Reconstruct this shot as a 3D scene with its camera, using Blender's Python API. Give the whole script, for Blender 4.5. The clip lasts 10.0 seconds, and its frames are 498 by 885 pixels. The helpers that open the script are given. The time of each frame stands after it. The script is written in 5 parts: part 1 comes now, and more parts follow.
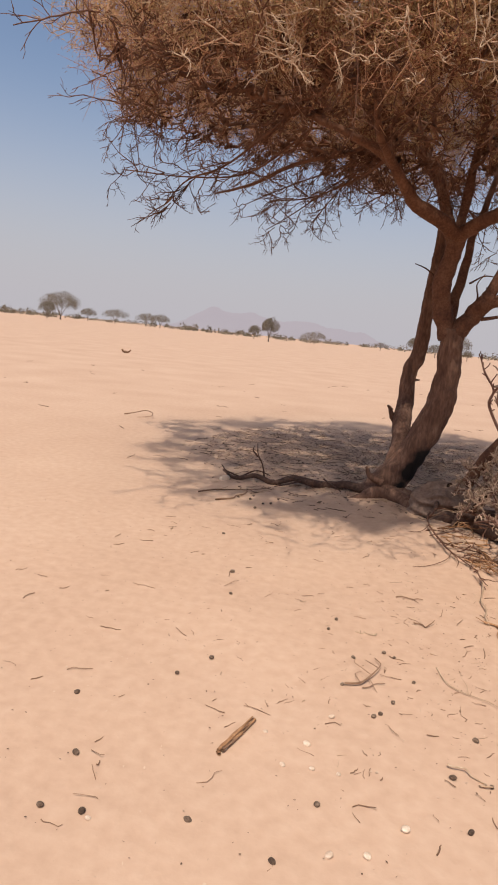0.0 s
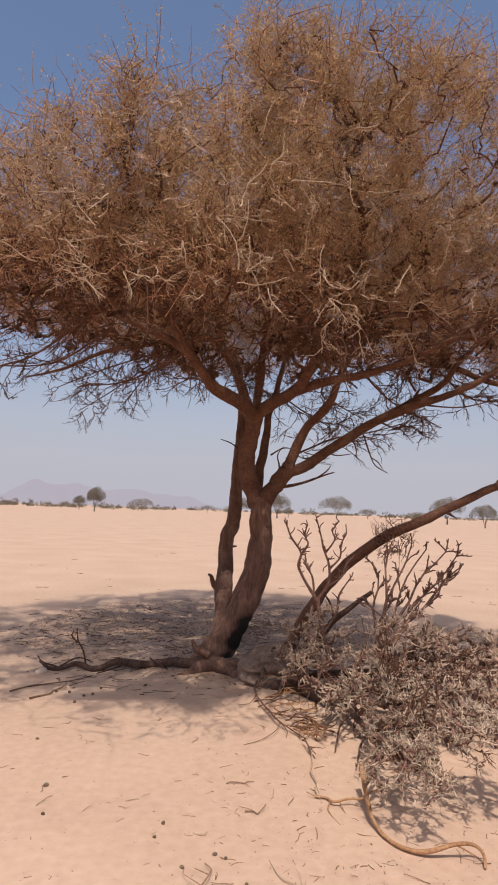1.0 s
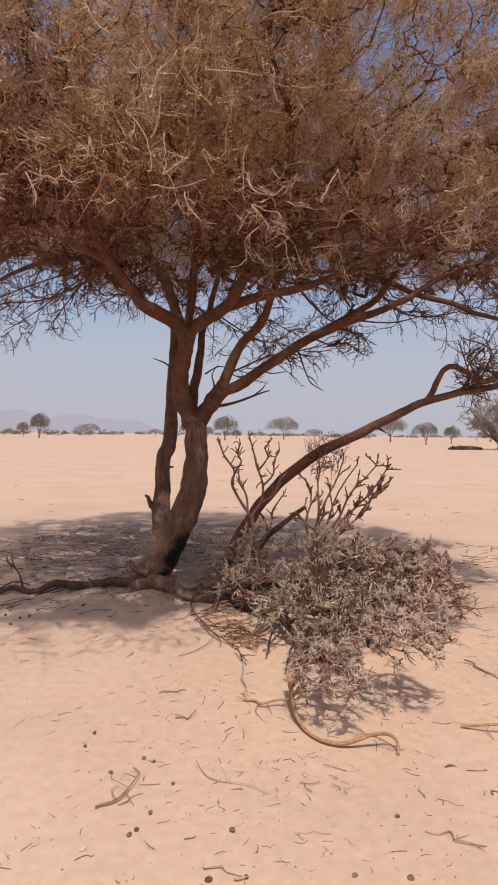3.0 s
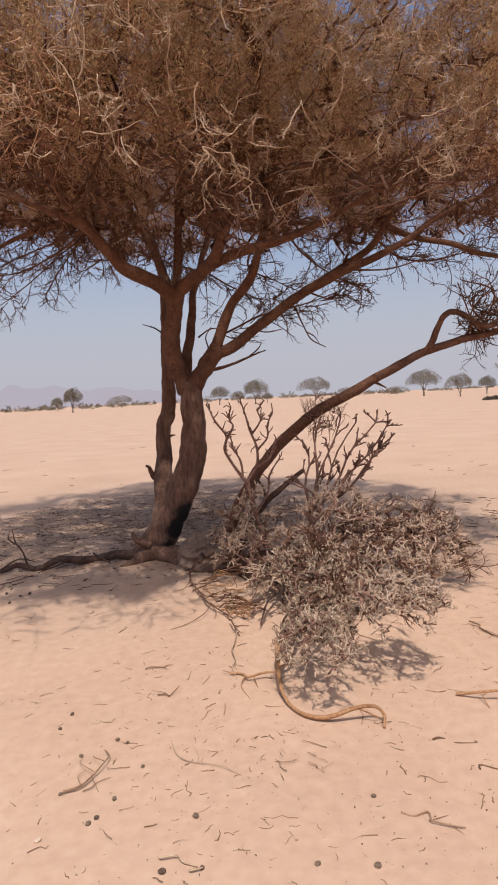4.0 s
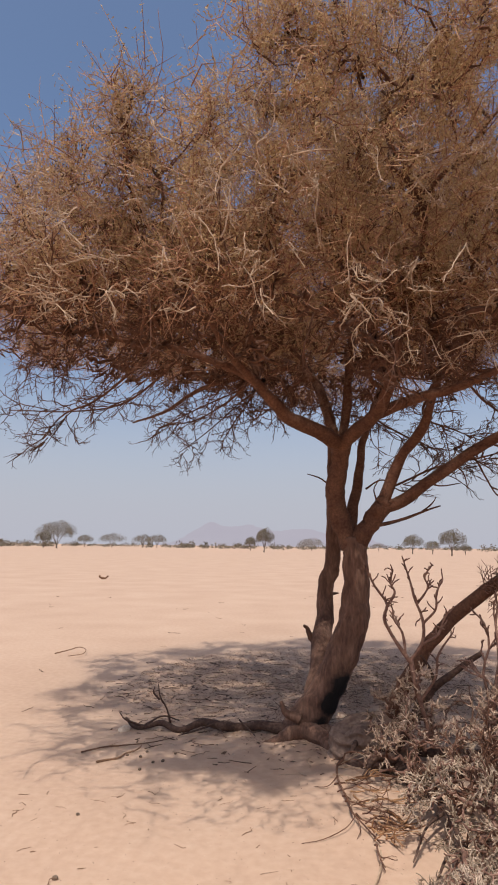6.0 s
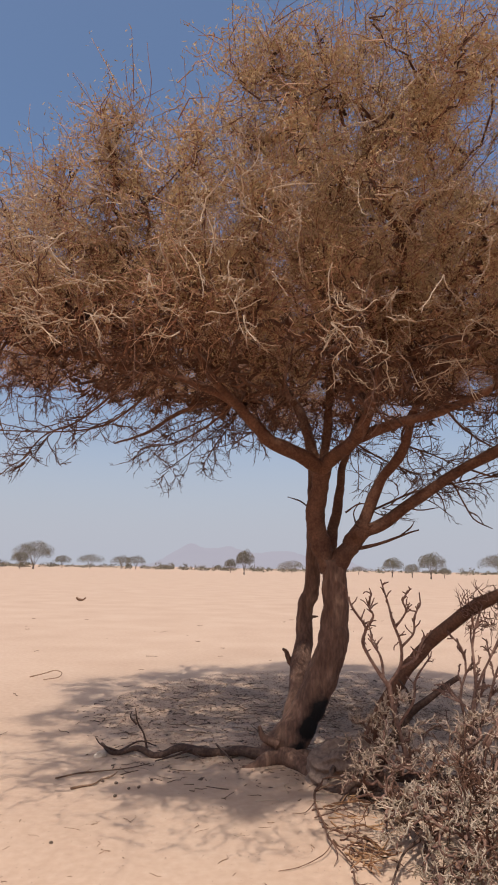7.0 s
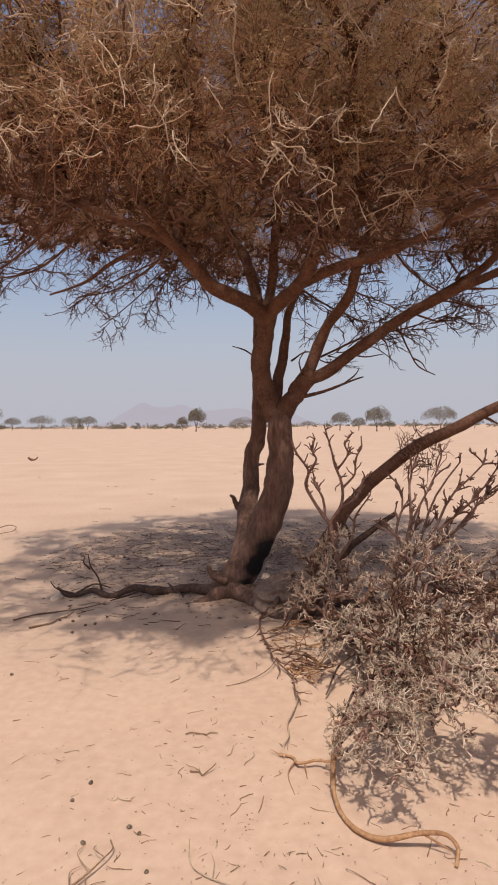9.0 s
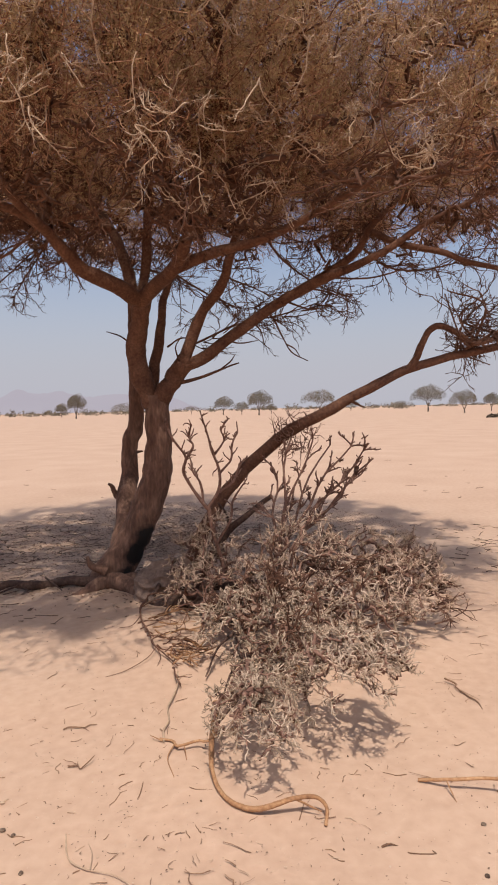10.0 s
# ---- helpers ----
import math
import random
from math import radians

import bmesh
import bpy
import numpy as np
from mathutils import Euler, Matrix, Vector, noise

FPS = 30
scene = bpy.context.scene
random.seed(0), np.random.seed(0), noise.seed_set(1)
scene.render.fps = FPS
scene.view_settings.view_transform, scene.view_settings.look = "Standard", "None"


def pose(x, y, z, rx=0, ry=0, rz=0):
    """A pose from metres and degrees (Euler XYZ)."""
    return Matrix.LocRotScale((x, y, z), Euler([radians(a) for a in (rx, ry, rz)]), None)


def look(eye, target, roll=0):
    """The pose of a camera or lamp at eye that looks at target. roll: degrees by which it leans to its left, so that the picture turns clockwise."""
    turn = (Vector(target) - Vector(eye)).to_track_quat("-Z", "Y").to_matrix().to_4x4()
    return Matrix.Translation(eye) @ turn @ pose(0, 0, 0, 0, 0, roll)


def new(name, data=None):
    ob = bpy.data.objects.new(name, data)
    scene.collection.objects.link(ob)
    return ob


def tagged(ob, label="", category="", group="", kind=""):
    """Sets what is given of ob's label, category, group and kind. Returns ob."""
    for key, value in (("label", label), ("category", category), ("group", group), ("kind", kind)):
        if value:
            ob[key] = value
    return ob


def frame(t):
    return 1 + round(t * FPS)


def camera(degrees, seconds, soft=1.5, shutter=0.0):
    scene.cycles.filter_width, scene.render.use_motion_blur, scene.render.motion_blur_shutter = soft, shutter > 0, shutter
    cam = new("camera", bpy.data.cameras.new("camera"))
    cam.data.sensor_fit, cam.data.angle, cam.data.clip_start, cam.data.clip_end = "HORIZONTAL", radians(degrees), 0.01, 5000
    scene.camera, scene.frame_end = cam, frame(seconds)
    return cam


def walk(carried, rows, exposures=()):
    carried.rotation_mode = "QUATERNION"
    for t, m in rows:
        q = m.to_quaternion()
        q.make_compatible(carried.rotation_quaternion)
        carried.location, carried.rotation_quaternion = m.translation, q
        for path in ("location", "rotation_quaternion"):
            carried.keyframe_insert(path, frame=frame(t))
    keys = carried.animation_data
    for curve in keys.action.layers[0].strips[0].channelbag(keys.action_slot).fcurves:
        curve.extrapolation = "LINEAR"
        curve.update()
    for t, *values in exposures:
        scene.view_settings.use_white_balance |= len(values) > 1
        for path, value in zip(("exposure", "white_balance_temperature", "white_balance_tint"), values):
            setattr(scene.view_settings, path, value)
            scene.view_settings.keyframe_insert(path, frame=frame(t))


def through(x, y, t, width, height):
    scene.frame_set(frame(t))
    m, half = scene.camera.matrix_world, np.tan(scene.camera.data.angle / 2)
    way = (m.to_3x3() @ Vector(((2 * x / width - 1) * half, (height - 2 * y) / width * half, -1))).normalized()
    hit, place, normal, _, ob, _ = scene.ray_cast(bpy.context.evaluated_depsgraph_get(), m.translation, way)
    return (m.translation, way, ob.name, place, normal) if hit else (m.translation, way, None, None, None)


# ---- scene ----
cam = camera(43.0, 10.0, soft=1.9)
PATH = [
    (0, (0.469, -0.099, 1.577), (0.173, 1.85, 1.24), 5.7),
    (0.2, (0.533, -0.104, 1.604), (0.503, 1.884, 1.384), 4.4),
    (0.5, (0.579, -0.156, 1.652), (0.773, 1.833, 1.735), 3.3),
    (1, (0.586, -0.185, 1.674), (0.78, 1.794, 1.888), 2.0),
    (1.5, (0.582, -0.196, 1.674), (0.761, 1.779, 1.929), 2.3),
    (2, (0.58, -0.181, 1.677), (0.752, 1.809, 1.787), 1.5),
    (2.5, (0.586, -0.162, 1.659), (0.859, 1.817, 1.746), 1.7),
    (2.7, (0.625, -0.151, 1.652), (1.015, 1.81, 1.685), 1.2),
    (3.8, (1.083, -0.006, 1.644), (1.318, 1.977, 1.539), -2.5),
    (4, (1.135, 0.041, 1.637), (1.39, 2.02, 1.496), -2.8),
    (4.5, (1.207, 0.296, 1.622), (1.756, 2.214, 1.478), 2.9),
    (5, (1.235, 0.428, 1.669), (1.512, 2.409, 1.681), 2.7),
    (5.2, (1.283, 0.422, 1.699), (1.23, 2.421, 1.719), 1.7),
    (5.3, (1.337, 0.425, 1.713), (1.142, 2.414, 1.651), -0.1),
    (5.5, (1.392, 0.463, 1.717), (1.107, 2.438, 1.861), 0.7),
    (5.7, (1.408, 0.476, 1.73), (1.069, 2.431, 1.981), 0.7),
    (6.8, (1.431, 0.409, 1.735), (1.158, 2.344, 2.164), 0.6),
    (7, (1.426, 0.42, 1.737), (1.155, 2.363, 2.127), 1.1),
    (7.5, (1.433, 0.443, 1.715), (1.184, 2.413, 1.955), 1.3),
    (8, (1.427, 0.492, 1.7), (1.185, 2.476, 1.786), 0.9),
    (8.5, (1.452, 0.527, 1.685), (1.249, 2.516, 1.714), 0.1),
    (9, (1.472, 0.54, 1.669), (1.353, 2.535, 1.615), -0.4),
    (9.5, (1.515, 0.536, 1.668), (1.632, 2.531, 1.582), -1.5),
    (10, (1.531, 0.518, 1.68), (1.775, 2.5, 1.573), -1.3),
]
TONE = [(0, 0.0, 7080, 12), (0.5, 0.0, 6900, 12), (1.0, 0.0, 6670, 12), (1.5, 0.0, 6520, 12), (2.5, 0.0, 6560, 12), (4.5, 0.0, 6640, 12), (7.0, 0.0, 6430, 8), (8.0, 0.0, 6470, 8), (9.5, 0.0, 6690, 11)]
walk(cam, [(t, look(eye, target, roll)) for t, eye, target, roll in PATH], TONE)

# ---- light ----
SUN_WAY = Vector((0.035, 0.55, -1.0)).normalized()
sun = new("sun", bpy.data.lights.new("sun", "SUN"))
sun.data.energy, sun.data.angle, sun.data.color = 3.68, radians(0.53), (1.0, 0.98, 0.945)
sun.matrix_world = look((-4, -12, 20), Vector((-4, -12, 20)) + SUN_WAY)
world = bpy.data.worlds.new("desert_sky")
scene.world = world
world.use_nodes = True
wn = world.node_tree.nodes
sky = wn.new("ShaderNodeTexSky")
sky.sky_type, sky.sun_disc = "NISHITA", False
sky.sun_elevation, sky.sun_rotation = math.asin(-SUN_WAY.z), math.atan2(-SUN_WAY.x, -SUN_WAY.y)
sky.altitude, sky.air_density, sky.dust_density, sky.ozone_density = 300, 1.0, 4.4, 3.6
# dust haze that thickens evenly towards the horizon all round
where, split, thick, haze = wn.new("ShaderNodeTexCoord"), wn.new("ShaderNodeSeparateXYZ"), wn.new("ShaderNodeValToRGB"), wn.new("ShaderNodeMix")
haze.data_type = "RGBA"
thick.color_ramp.interpolation = "EASE"
thick.color_ramp.elements[0].position, thick.color_ramp.elements[0].color = 0.0, (0.92, 0.92, 0.92, 1)
thick.color_ramp.elements[1].position, thick.color_ramp.elements[1].color = 0.37, (0, 0, 0, 1)
haze.inputs[7].default_value = (3.42, 3.48, 4.0, 1)
world.node_tree.links.new(where.outputs["Generated"], split.inputs[0])
world.node_tree.links.new(split.outputs[2], thick.inputs[0])
world.node_tree.links.new(thick.outputs[0], haze.inputs[0])
world.node_tree.links.new(sky.outputs[0], haze.inputs[6])
world.node_tree.links.new(haze.outputs[2], wn["Background"].inputs[0])
wn["Background"].inputs[1].default_value = 0.15


# ---- materials ----
def material(name, colours, scale=8.0, rough=0.9, bump=0.3, detail=6.0, fine=40.0, island=0.0, per_object=0.0, stretch=(1, 1, 1), through=0.0, fine_relief=False):
    """A matt surface: colours mixed by coarse and fine noise, a fine relief, and a change from piece to piece."""
    m = bpy.data.materials.new(name)
    m.use_nodes = True
    n, li = m.node_tree.nodes, m.node_tree.links
    bsdf = n["Principled BSDF"]
    bsdf.inputs["Roughness"].default_value = rough
    bsdf.inputs["Specular IOR Level"].default_value = 0.25
    co = n.new("ShaderNodeTexCoord")
    mp = n.new("ShaderNodeMapping")
    mp.inputs["Scale"].default_value = stretch
    li.new(co.outputs["Object"], mp.inputs[0])
    a, b = n.new("ShaderNodeTexNoise"), n.new("ShaderNodeTexNoise")
    for tex, s in ((a, scale), (b, fine)):
        tex.inputs["Scale"].default_value = s
        tex.inputs["Detail"].default_value = detail
        li.new(mp.outputs[0], tex.inputs["Vector"])
    add = n.new("ShaderNodeMath")
    add.operation = "ADD"
    li.new(a.outputs[0], add.inputs[0])
    li.new(b.outputs[0], add.inputs[1])
    half = n.new("ShaderNodeMath")
    half.operation, half.inputs[1].default_value = "MULTIPLY_ADD", 0.5
    half.inputs[2].default_value = 0.0
    li.new(add.outputs[0], half.inputs[0])
    last = half
    for amount, node, socket in ((island, "ShaderNodeNewGeometry", "Random Per Island"), (per_object, "ShaderNodeObjectInfo", "Random")):
        if amount:
            src = n.new(node)
            mul = n.new("ShaderNodeMath")
            mul.operation, mul.inputs[1].default_value, mul.inputs[2].default_value = "MULTIPLY_ADD", amount, -amount / 2
            li.new(src.outputs[socket], mul.inputs[0])
            both = n.new("ShaderNodeMath")
            li.new(last.outputs[0], both.inputs[0])
            li.new(mul.outputs[0], both.inputs[1])
            last = both
    ramp = n.new("ShaderNodeValToRGB")
    el = ramp.color_ramp.elements
    el[0].position, el[1].position = 0.3, 0.7
    el[0].color, el[1].color = (*colours[0], 1), (*colours[-1], 1)
    for k, c in enumerate(colours[1:-1], 1):
        el.new(0.3 + 0.4 * k / (len(colours) - 1)).color = (*c, 1)
    li.new(last.outputs[0], ramp.inputs[0])
    li.new(ramp.outputs[0], bsdf.inputs["Base Color"])
    if through:
        thin, mix = n.new("ShaderNodeBsdfTranslucent"), n.new("ShaderNodeMixShader")
        mix.inputs[0].default_value = through
        li.new(ramp.outputs[0], thin.inputs[0])
        li.new(bsdf.outputs[0], mix.inputs[1])
        li.new(thin.outputs[0], mix.inputs[2])
        li.new(mix.outputs[0], n["Material Output"].inputs[0])
    if bump:
        bp = n.new("ShaderNodeBump")
        bp.inputs["Strength"].default_value, bp.inputs["Distance"].default_value = bump, 0.01
        li.new(b.outputs[0] if fine_relief else add.outputs[0], bp.inputs["Height"])
        li.new(bp.outputs[0], bsdf.inputs["Normal"])
    return m


SAND = material("sand", [(0.42, 0.265, 0.177), (0.478, 0.313, 0.213), (0.53, 0.359, 0.251)], 0.6, 0.95, 0.5, 9, 15, fine_relief=True)
BARK = material("bark", [(0.055, 0.0278, 0.0192), (0.135, 0.070, 0.046), (0.235, 0.133, 0.09)], 9, 0.95, 1.0, 7, 45, stretch=(1, 1, 0.25))
LIMB = material("limb_bark", [(0.062, 0.0261, 0.0167), (0.125, 0.0579, 0.0344), (0.2, 0.101, 0.0614)], 7, 0.92, 0.6, 6, 50)
TWIG = material("twig_bark", [(0.18, 0.07, 0.038), (0.31, 0.145, 0.08), (0.48, 0.275, 0.16)], 6, 0.85, 0, 3, 30, island=0.5)
PALE = material("pale_dead_twig", [(0.25, 0.155, 0.096), (0.37, 0.25, 0.16), (0.52, 0.378, 0.258)], 8, 0.85, 0, 3, 30, island=0.35)
LEAF = material("acacia_leaf", [(0.31, 0.19, 0.088), (0.43, 0.282, 0.14), (0.55, 0.38, 0.2)], 2.2, 0.85, 0, 4, 14, island=0.3, through=0.34)
SHRUB_TIP = material("shrub_shoot", [(0.25, 0.166, 0.11), (0.375, 0.256, 0.176), (0.485, 0.332, 0.235), (0.61, 0.435, 0.32)], 1.6, 0.85, 0, 5, 9, island=0.35)
SHRUB_GREEN = material("shrub_green_shoot", [(0.21, 0.148, 0.098), (0.32, 0.232, 0.158), (0.425, 0.308, 0.217), (0.545, 0.4, 0.294)], 1.6, 0.85, 0, 5, 9, island=0.35)
SHRUB_STEM = material("shrub_stem", [(0.095, 0.045, 0.032), (0.19, 0.1, 0.07), (0.31, 0.185, 0.132)], 9, 0.9, 0.4, 5, 40)
ORANGE = material("weathered_orange_wood", [(0.15, 0.067, 0.033), (0.30, 0.15, 0.07), (0.45, 0.255, 0.13)], 7, 0.8, 0.5, 6, 60, island=0.3)
GREYWOOD = material("weathered_grey_wood", [(0.105, 0.052, 0.03), (0.195, 0.105, 0.06), (0.31, 0.185, 0.112)], 9, 0.9, 0.5, 6, 70, per_object=0.3)
DARKWOOD = material("dark_dead_wood", [(0.03, 0.0165, 0.012), (0.08, 0.044, 0.031), (0.16, 0.094, 0.066)], 9, 0.95, 1.0, 7, 45)
EARTH = material("caked_earth", [(0.12, 0.073, 0.052), (0.21, 0.135, 0.098), (0.32, 0.215, 0.155)], 7, 0.97, 1.0, 7, 40)
DUNG = material("dry_dung", [(0.06, 0.037, 0.025), (0.125, 0.08, 0.054), (0.21, 0.145, 0.10)], 30, 0.9, 0.8, 5, 120, per_object=0.3)
STONE = material("pale_stone", [(0.45, 0.318, 0.223), (0.56, 0.425, 0.316), (0.68, 0.55, 0.428)], 30, 0.8, 0.4, 5, 90, per_object=0.2)
LITTER = material("leaf_litter", [(0.10, 0.055, 0.034), (0.22, 0.135, 0.088), (0.50, 0.355, 0.25)], 3, 0.9, 0, 3, 20, island=0.9)
SHADE_CRUMBS = material("shade_leaf_crumbs", [(0.16, 0.083, 0.05), (0.27, 0.155, 0.097), (0.39, 0.24, 0.155)], 3, 0.9, 0, 3, 20, island=0.6)
FAR_LEAF = material("far_leaf", [(0.105, 0.084, 0.055), (0.148, 0.117, 0.08), (0.195, 0.155, 0.11)], 0.5, 0.9, 0, 3, 3, island=0.4)
FAR_BARK = material("far_bark", [(0.10, 0.07, 0.05), (0.16, 0.115, 0.085), (0.22, 0.16, 0.12)], 2, 0.9, 0)
DRY_LEAF = material("dry_far_leaf", [(0.2, 0.157, 0.117), (0.275, 0.217, 0.165), (0.355, 0.285, 0.22)], 0.5, 0.9, 0, 3, 3, island=0.4)
HEAP = material("dark_lump", [(0.03, 0.022, 0.017), (0.07, 0.05, 0.035), (0.16, 0.12, 0.08)], 2, 0.9, 0.3, island=0.5)


# ---- mesh helpers ----
def scorch_and_shade(m, spots):
    """Blackens a bark round some spots, given in its object's space with their radii, with a ragged edge."""
    n, li = m.node_tree.nodes, m.node_tree.links
    bsdf = n["Principled BSDF"]
    co, tex = n.new("ShaderNodeTexCoord"), n.new("ShaderNodeTexNoise")
    tex.inputs["Scale"].default_value, tex.inputs["Detail"].default_value = 14, 5
    li.new(co.outputs["Object"], tex.inputs["Vector"])
    near = None
    for place, radius in spots:
        gap, rim = n.new("ShaderNodeVectorMath"), n.new("ShaderNodeMath")
        gap.operation, gap.inputs[1].default_value = "DISTANCE", place
        li.new(co.outputs["Object"], gap.inputs[0])
        rim.operation, rim.inputs[1].default_value = "SUBTRACT", radius
        li.new(gap.outputs["Value"], rim.inputs[0])
        if near:
            low = n.new("ShaderNodeMath")
            low.operation = "MINIMUM"
            li.new(near.outputs[0], low.inputs[0])
            li.new(rim.outputs[0], low.inputs[1])
            near = low
        else:
            near = rim
    ragged = n.new("ShaderNodeMath")
    ragged.operation, ragged.inputs[1].default_value = "MULTIPLY_ADD", 0.11
    li.new(tex.outputs[0], ragged.inputs[0])
    li.new(near.outputs[0], ragged.inputs[2])
    edge, mix = n.new("ShaderNodeMapRange"), n.new("ShaderNodeMix")
    edge.inputs["From Min"].default_value, edge.inputs["From Max"].default_value = 0.03, 0.085
    li.new(ragged.outputs[0], edge.inputs["Value"])
    mix.data_type = "RGBA"
    mix.inputs[6].default_value = (0.012, 0.009, 0.008, 1)
    old = bsdf.inputs["Base Color"].links[0].from_socket
    li.new(edge.outputs["Result"], mix.inputs[0])
    li.new(old, mix.inputs[7])
    li.new(mix.outputs[2], bsdf.inputs["Base Color"])
    return m


# Char and the foot hollow's shade are both put into the black spots.
TRUNK = scorch_and_shade(material("trunk_bark", [(0.055, 0.0278, 0.0192), (0.135, 0.070, 0.046), (0.235, 0.133, 0.09)], 9, 0.95, 1.0, 7, 45, stretch=(1, 1, 0.25)), [((0.30, -0.04, 0.47), 0.13), ((0.21, -0.06, 0.33), 0.13), ((0.12, -0.12, 0.16), 0.12)])


def rng(seed):
    return np.random.default_rng(seed)


def unit(v):
    return v / np.maximum(np.linalg.norm(v, axis=-1, keepdims=True), 1e-9)


def tube_batch(paths, radii, sides):
    """Many tubes at once: paths M x N x 3, radii M x N. Vertices and quads."""
    m, n, _ = paths.shape
    t = unit(np.gradient(paths, axis=1))
    mean = unit(paths[:, -1] - paths[:, 0])
    ref = np.where(np.abs(mean[:, 2:3]) < 0.8, np.array([[0.0, 0.0, 1.0]]), np.array([[1.0, 0.0, 0.0]]))[:, None]
    u = unit(np.cross(t, np.broadcast_to(ref, t.shape)))
    v = np.cross(t, u)
    a = np.linspace(0, 2 * np.pi, sides, endpoint=False)
    ring = u[:, :, None] * np.cos(a)[:, None] + v[:, :, None] * np.sin(a)[:, None]
    verts = (paths[:, :, None] + ring * radii[:, :, None, None]).reshape(-1, 3)
    base = (np.arange(m)[:, None, None] * n + np.arange(n - 1)[None, :, None]) * sides
    k = np.arange(sides)
    q = np.stack([base + k, base + (k + 1) % sides, base + sides + (k + 1) % sides, base + sides + k], -1)
    return verts, q.reshape(-1, 4)


def joined(parts):
    """Several (vertices, quads) as one."""
    vs, qs, at = [], [], 0
    for v, q in parts:
        vs.append(v)
        qs.append(q + at)
        at += len(v)
    return np.concatenate(vs), np.concatenate(qs)


def mesh(name, verts, quads, mat, smooth=True):
    me = bpy.data.meshes.new(name)
    me.vertices.add(len(verts))
    me.vertices.foreach_set("co", np.ascontiguousarray(verts, np.float32).ravel())
    me.loops.add(quads.size)
    me.loops.foreach_set("vertex_index", np.ascontiguousarray(quads, np.int32).ravel())
    me.polygons.add(len(quads))
    me.polygons.foreach_set("loop_start", np.arange(0, quads.size, quads.shape[1], dtype=np.int32))
    me.update(calc_edges=True)
    me.polygons.foreach_set("use_smooth", np.full(len(quads), smooth))
    me.materials.append(mat)
    me.validate()
    return me


def part(name, data, parent=None, label="", kind=""):
    ob = new(name, data)
    ob.parent = parent
    return tagged(ob, label, kind=kind)


def empty(name, place=(0, 0, 0)):
    ob = new(name)
    ob.empty_display_size = 0.1
    ob.location = place
    return ob


def curve(points, count):
    """A smooth line through control points."""
    p = np.array(points, float)
    p = np.vstack([2 * p[0] - p[1], p, 2 * p[-1] - p[-2]])
    out = []
    for s in np.linspace(0, len(p) - 3 - 1e-6, count):
        i = int(s)
        f = s - i
        a, b, c, d = p[i:i + 4]
        out.append(0.5 * (2 * b + (c - a) * f + (2 * a - 5 * b + 4 * c - d) * f * f + (3 * b - a - 3 * c + d) * f ** 3))
    return np.array(out)


def limb(points, r0, r1, count=24, sides=12, knots=0.1, seed=0, power=1.0, ridges=0.0):
    """A branch along control points, tapered from r0 to r1, knotty, with a closed tip; ridges: long furrows in the bark."""
    g = rng(seed)
    line = curve(points, count)
    s = np.linspace(0, 1, count)
    r = r0 + (r1 - r0) * s ** power
    r = r * (1 + knots * np.interp(s, np.linspace(0, 1, 9), g.normal(0, 1, 9)))
    line[1:-1] += g.normal(0, 1, (count - 2, 3)) * r[1:-1, None] * 0.05 * min(1.0, 20 / count)
    way = np.array([noise.noise_vector(Vector(p) * 2.6 + Vector((seed * 3.1, 0, 0))) for p in line]) + 0.5 * np.array([noise.noise_vector(Vector(p) * 6.5 + Vector((0, seed * 1.7, 0))) for p in line])
    line += way * np.minimum(0.55 * r, 0.018)[:, None] * np.minimum(1, 6 * s * (1.15 - s))[:, None]
    line = np.vstack([line, line[-1] + (line[-1] - line[-2]) * 0.12])
    r = np.append(r, r1 * 0.15)
    v, q = tube_batch(line[None], r[None], sides)
    lump = np.array([noise.noise(Vector(p) * 9) for p in v])
    centre = np.repeat(line, sides, axis=0)
    if ridges:
        grain = np.array([noise.noise(Vector((p[0] * 26, p[1] * 26, p[2] * 3.5 + seed))) + 0.6 * noise.noise(Vector((p[0] * 60, p[1] * 60, p[2] * 9))) for p in v])
        lump = lump + grain * ridges / 0.13
    v = centre + (v - centre) * (1 + 0.13 * lump)[:, None]
    return v, q, line[:-1], r[:-1]


def wander(g, base, way, length, n, bend):
    """Crooked lines that keep changing their way, and their ways."""
    turn = np.cumsum(g.normal(0, bend, (len(base), n, 3)), axis=1)
    d = unit(way[:, None] + turn) * (length / (n - 1))[:, None, None]
    d[:, 0] = 0
    return base[:, None] + np.cumsum(d, axis=1), unit(d[:, 1:])


def tracery(g, at, way, count, long=(0.25, 0.62), each=(5, 3), width=0.0068, crook=1.0):
    """Forked bare twigs in three orders, each starting on the one before."""
    k = g.integers(0, len(at), count)
    a, aw = wander(g, at[k], unit(way[k] + g.normal(0, 0.35, (count, 3))), g.uniform(*long, count), 10, 0.2 * crook)
    n = count * each[0]
    m, c = np.repeat(np.arange(count), each[0]), g.integers(2, 9, n)
    b, bw = wander(g, a[m, c], unit(aw[m, c] + g.normal(0, 0.42, (n, 3))), g.uniform(0.36, 0.42, n) * g.uniform(*long, n), 6, 0.22 * crook)
    n2 = n * each[1]
    m, c = np.repeat(np.arange(n), each[1]), g.integers(1, 5, n2)
    t, _ = wander(g, b[m, c], unit(bw[m, c] + g.normal(0, 0.45, (n2, 3))), g.uniform(0.14, 0.2, n2) * g.uniform(*long, n2), 3, 0.25)
    thick = [np.full((len(x), 1), width * f) * np.linspace(1, 0.55, x.shape[1]) for x, f in ((a, 1.0), (b, 0.66), (t, 0.47))]
    return (a, b, t), thick


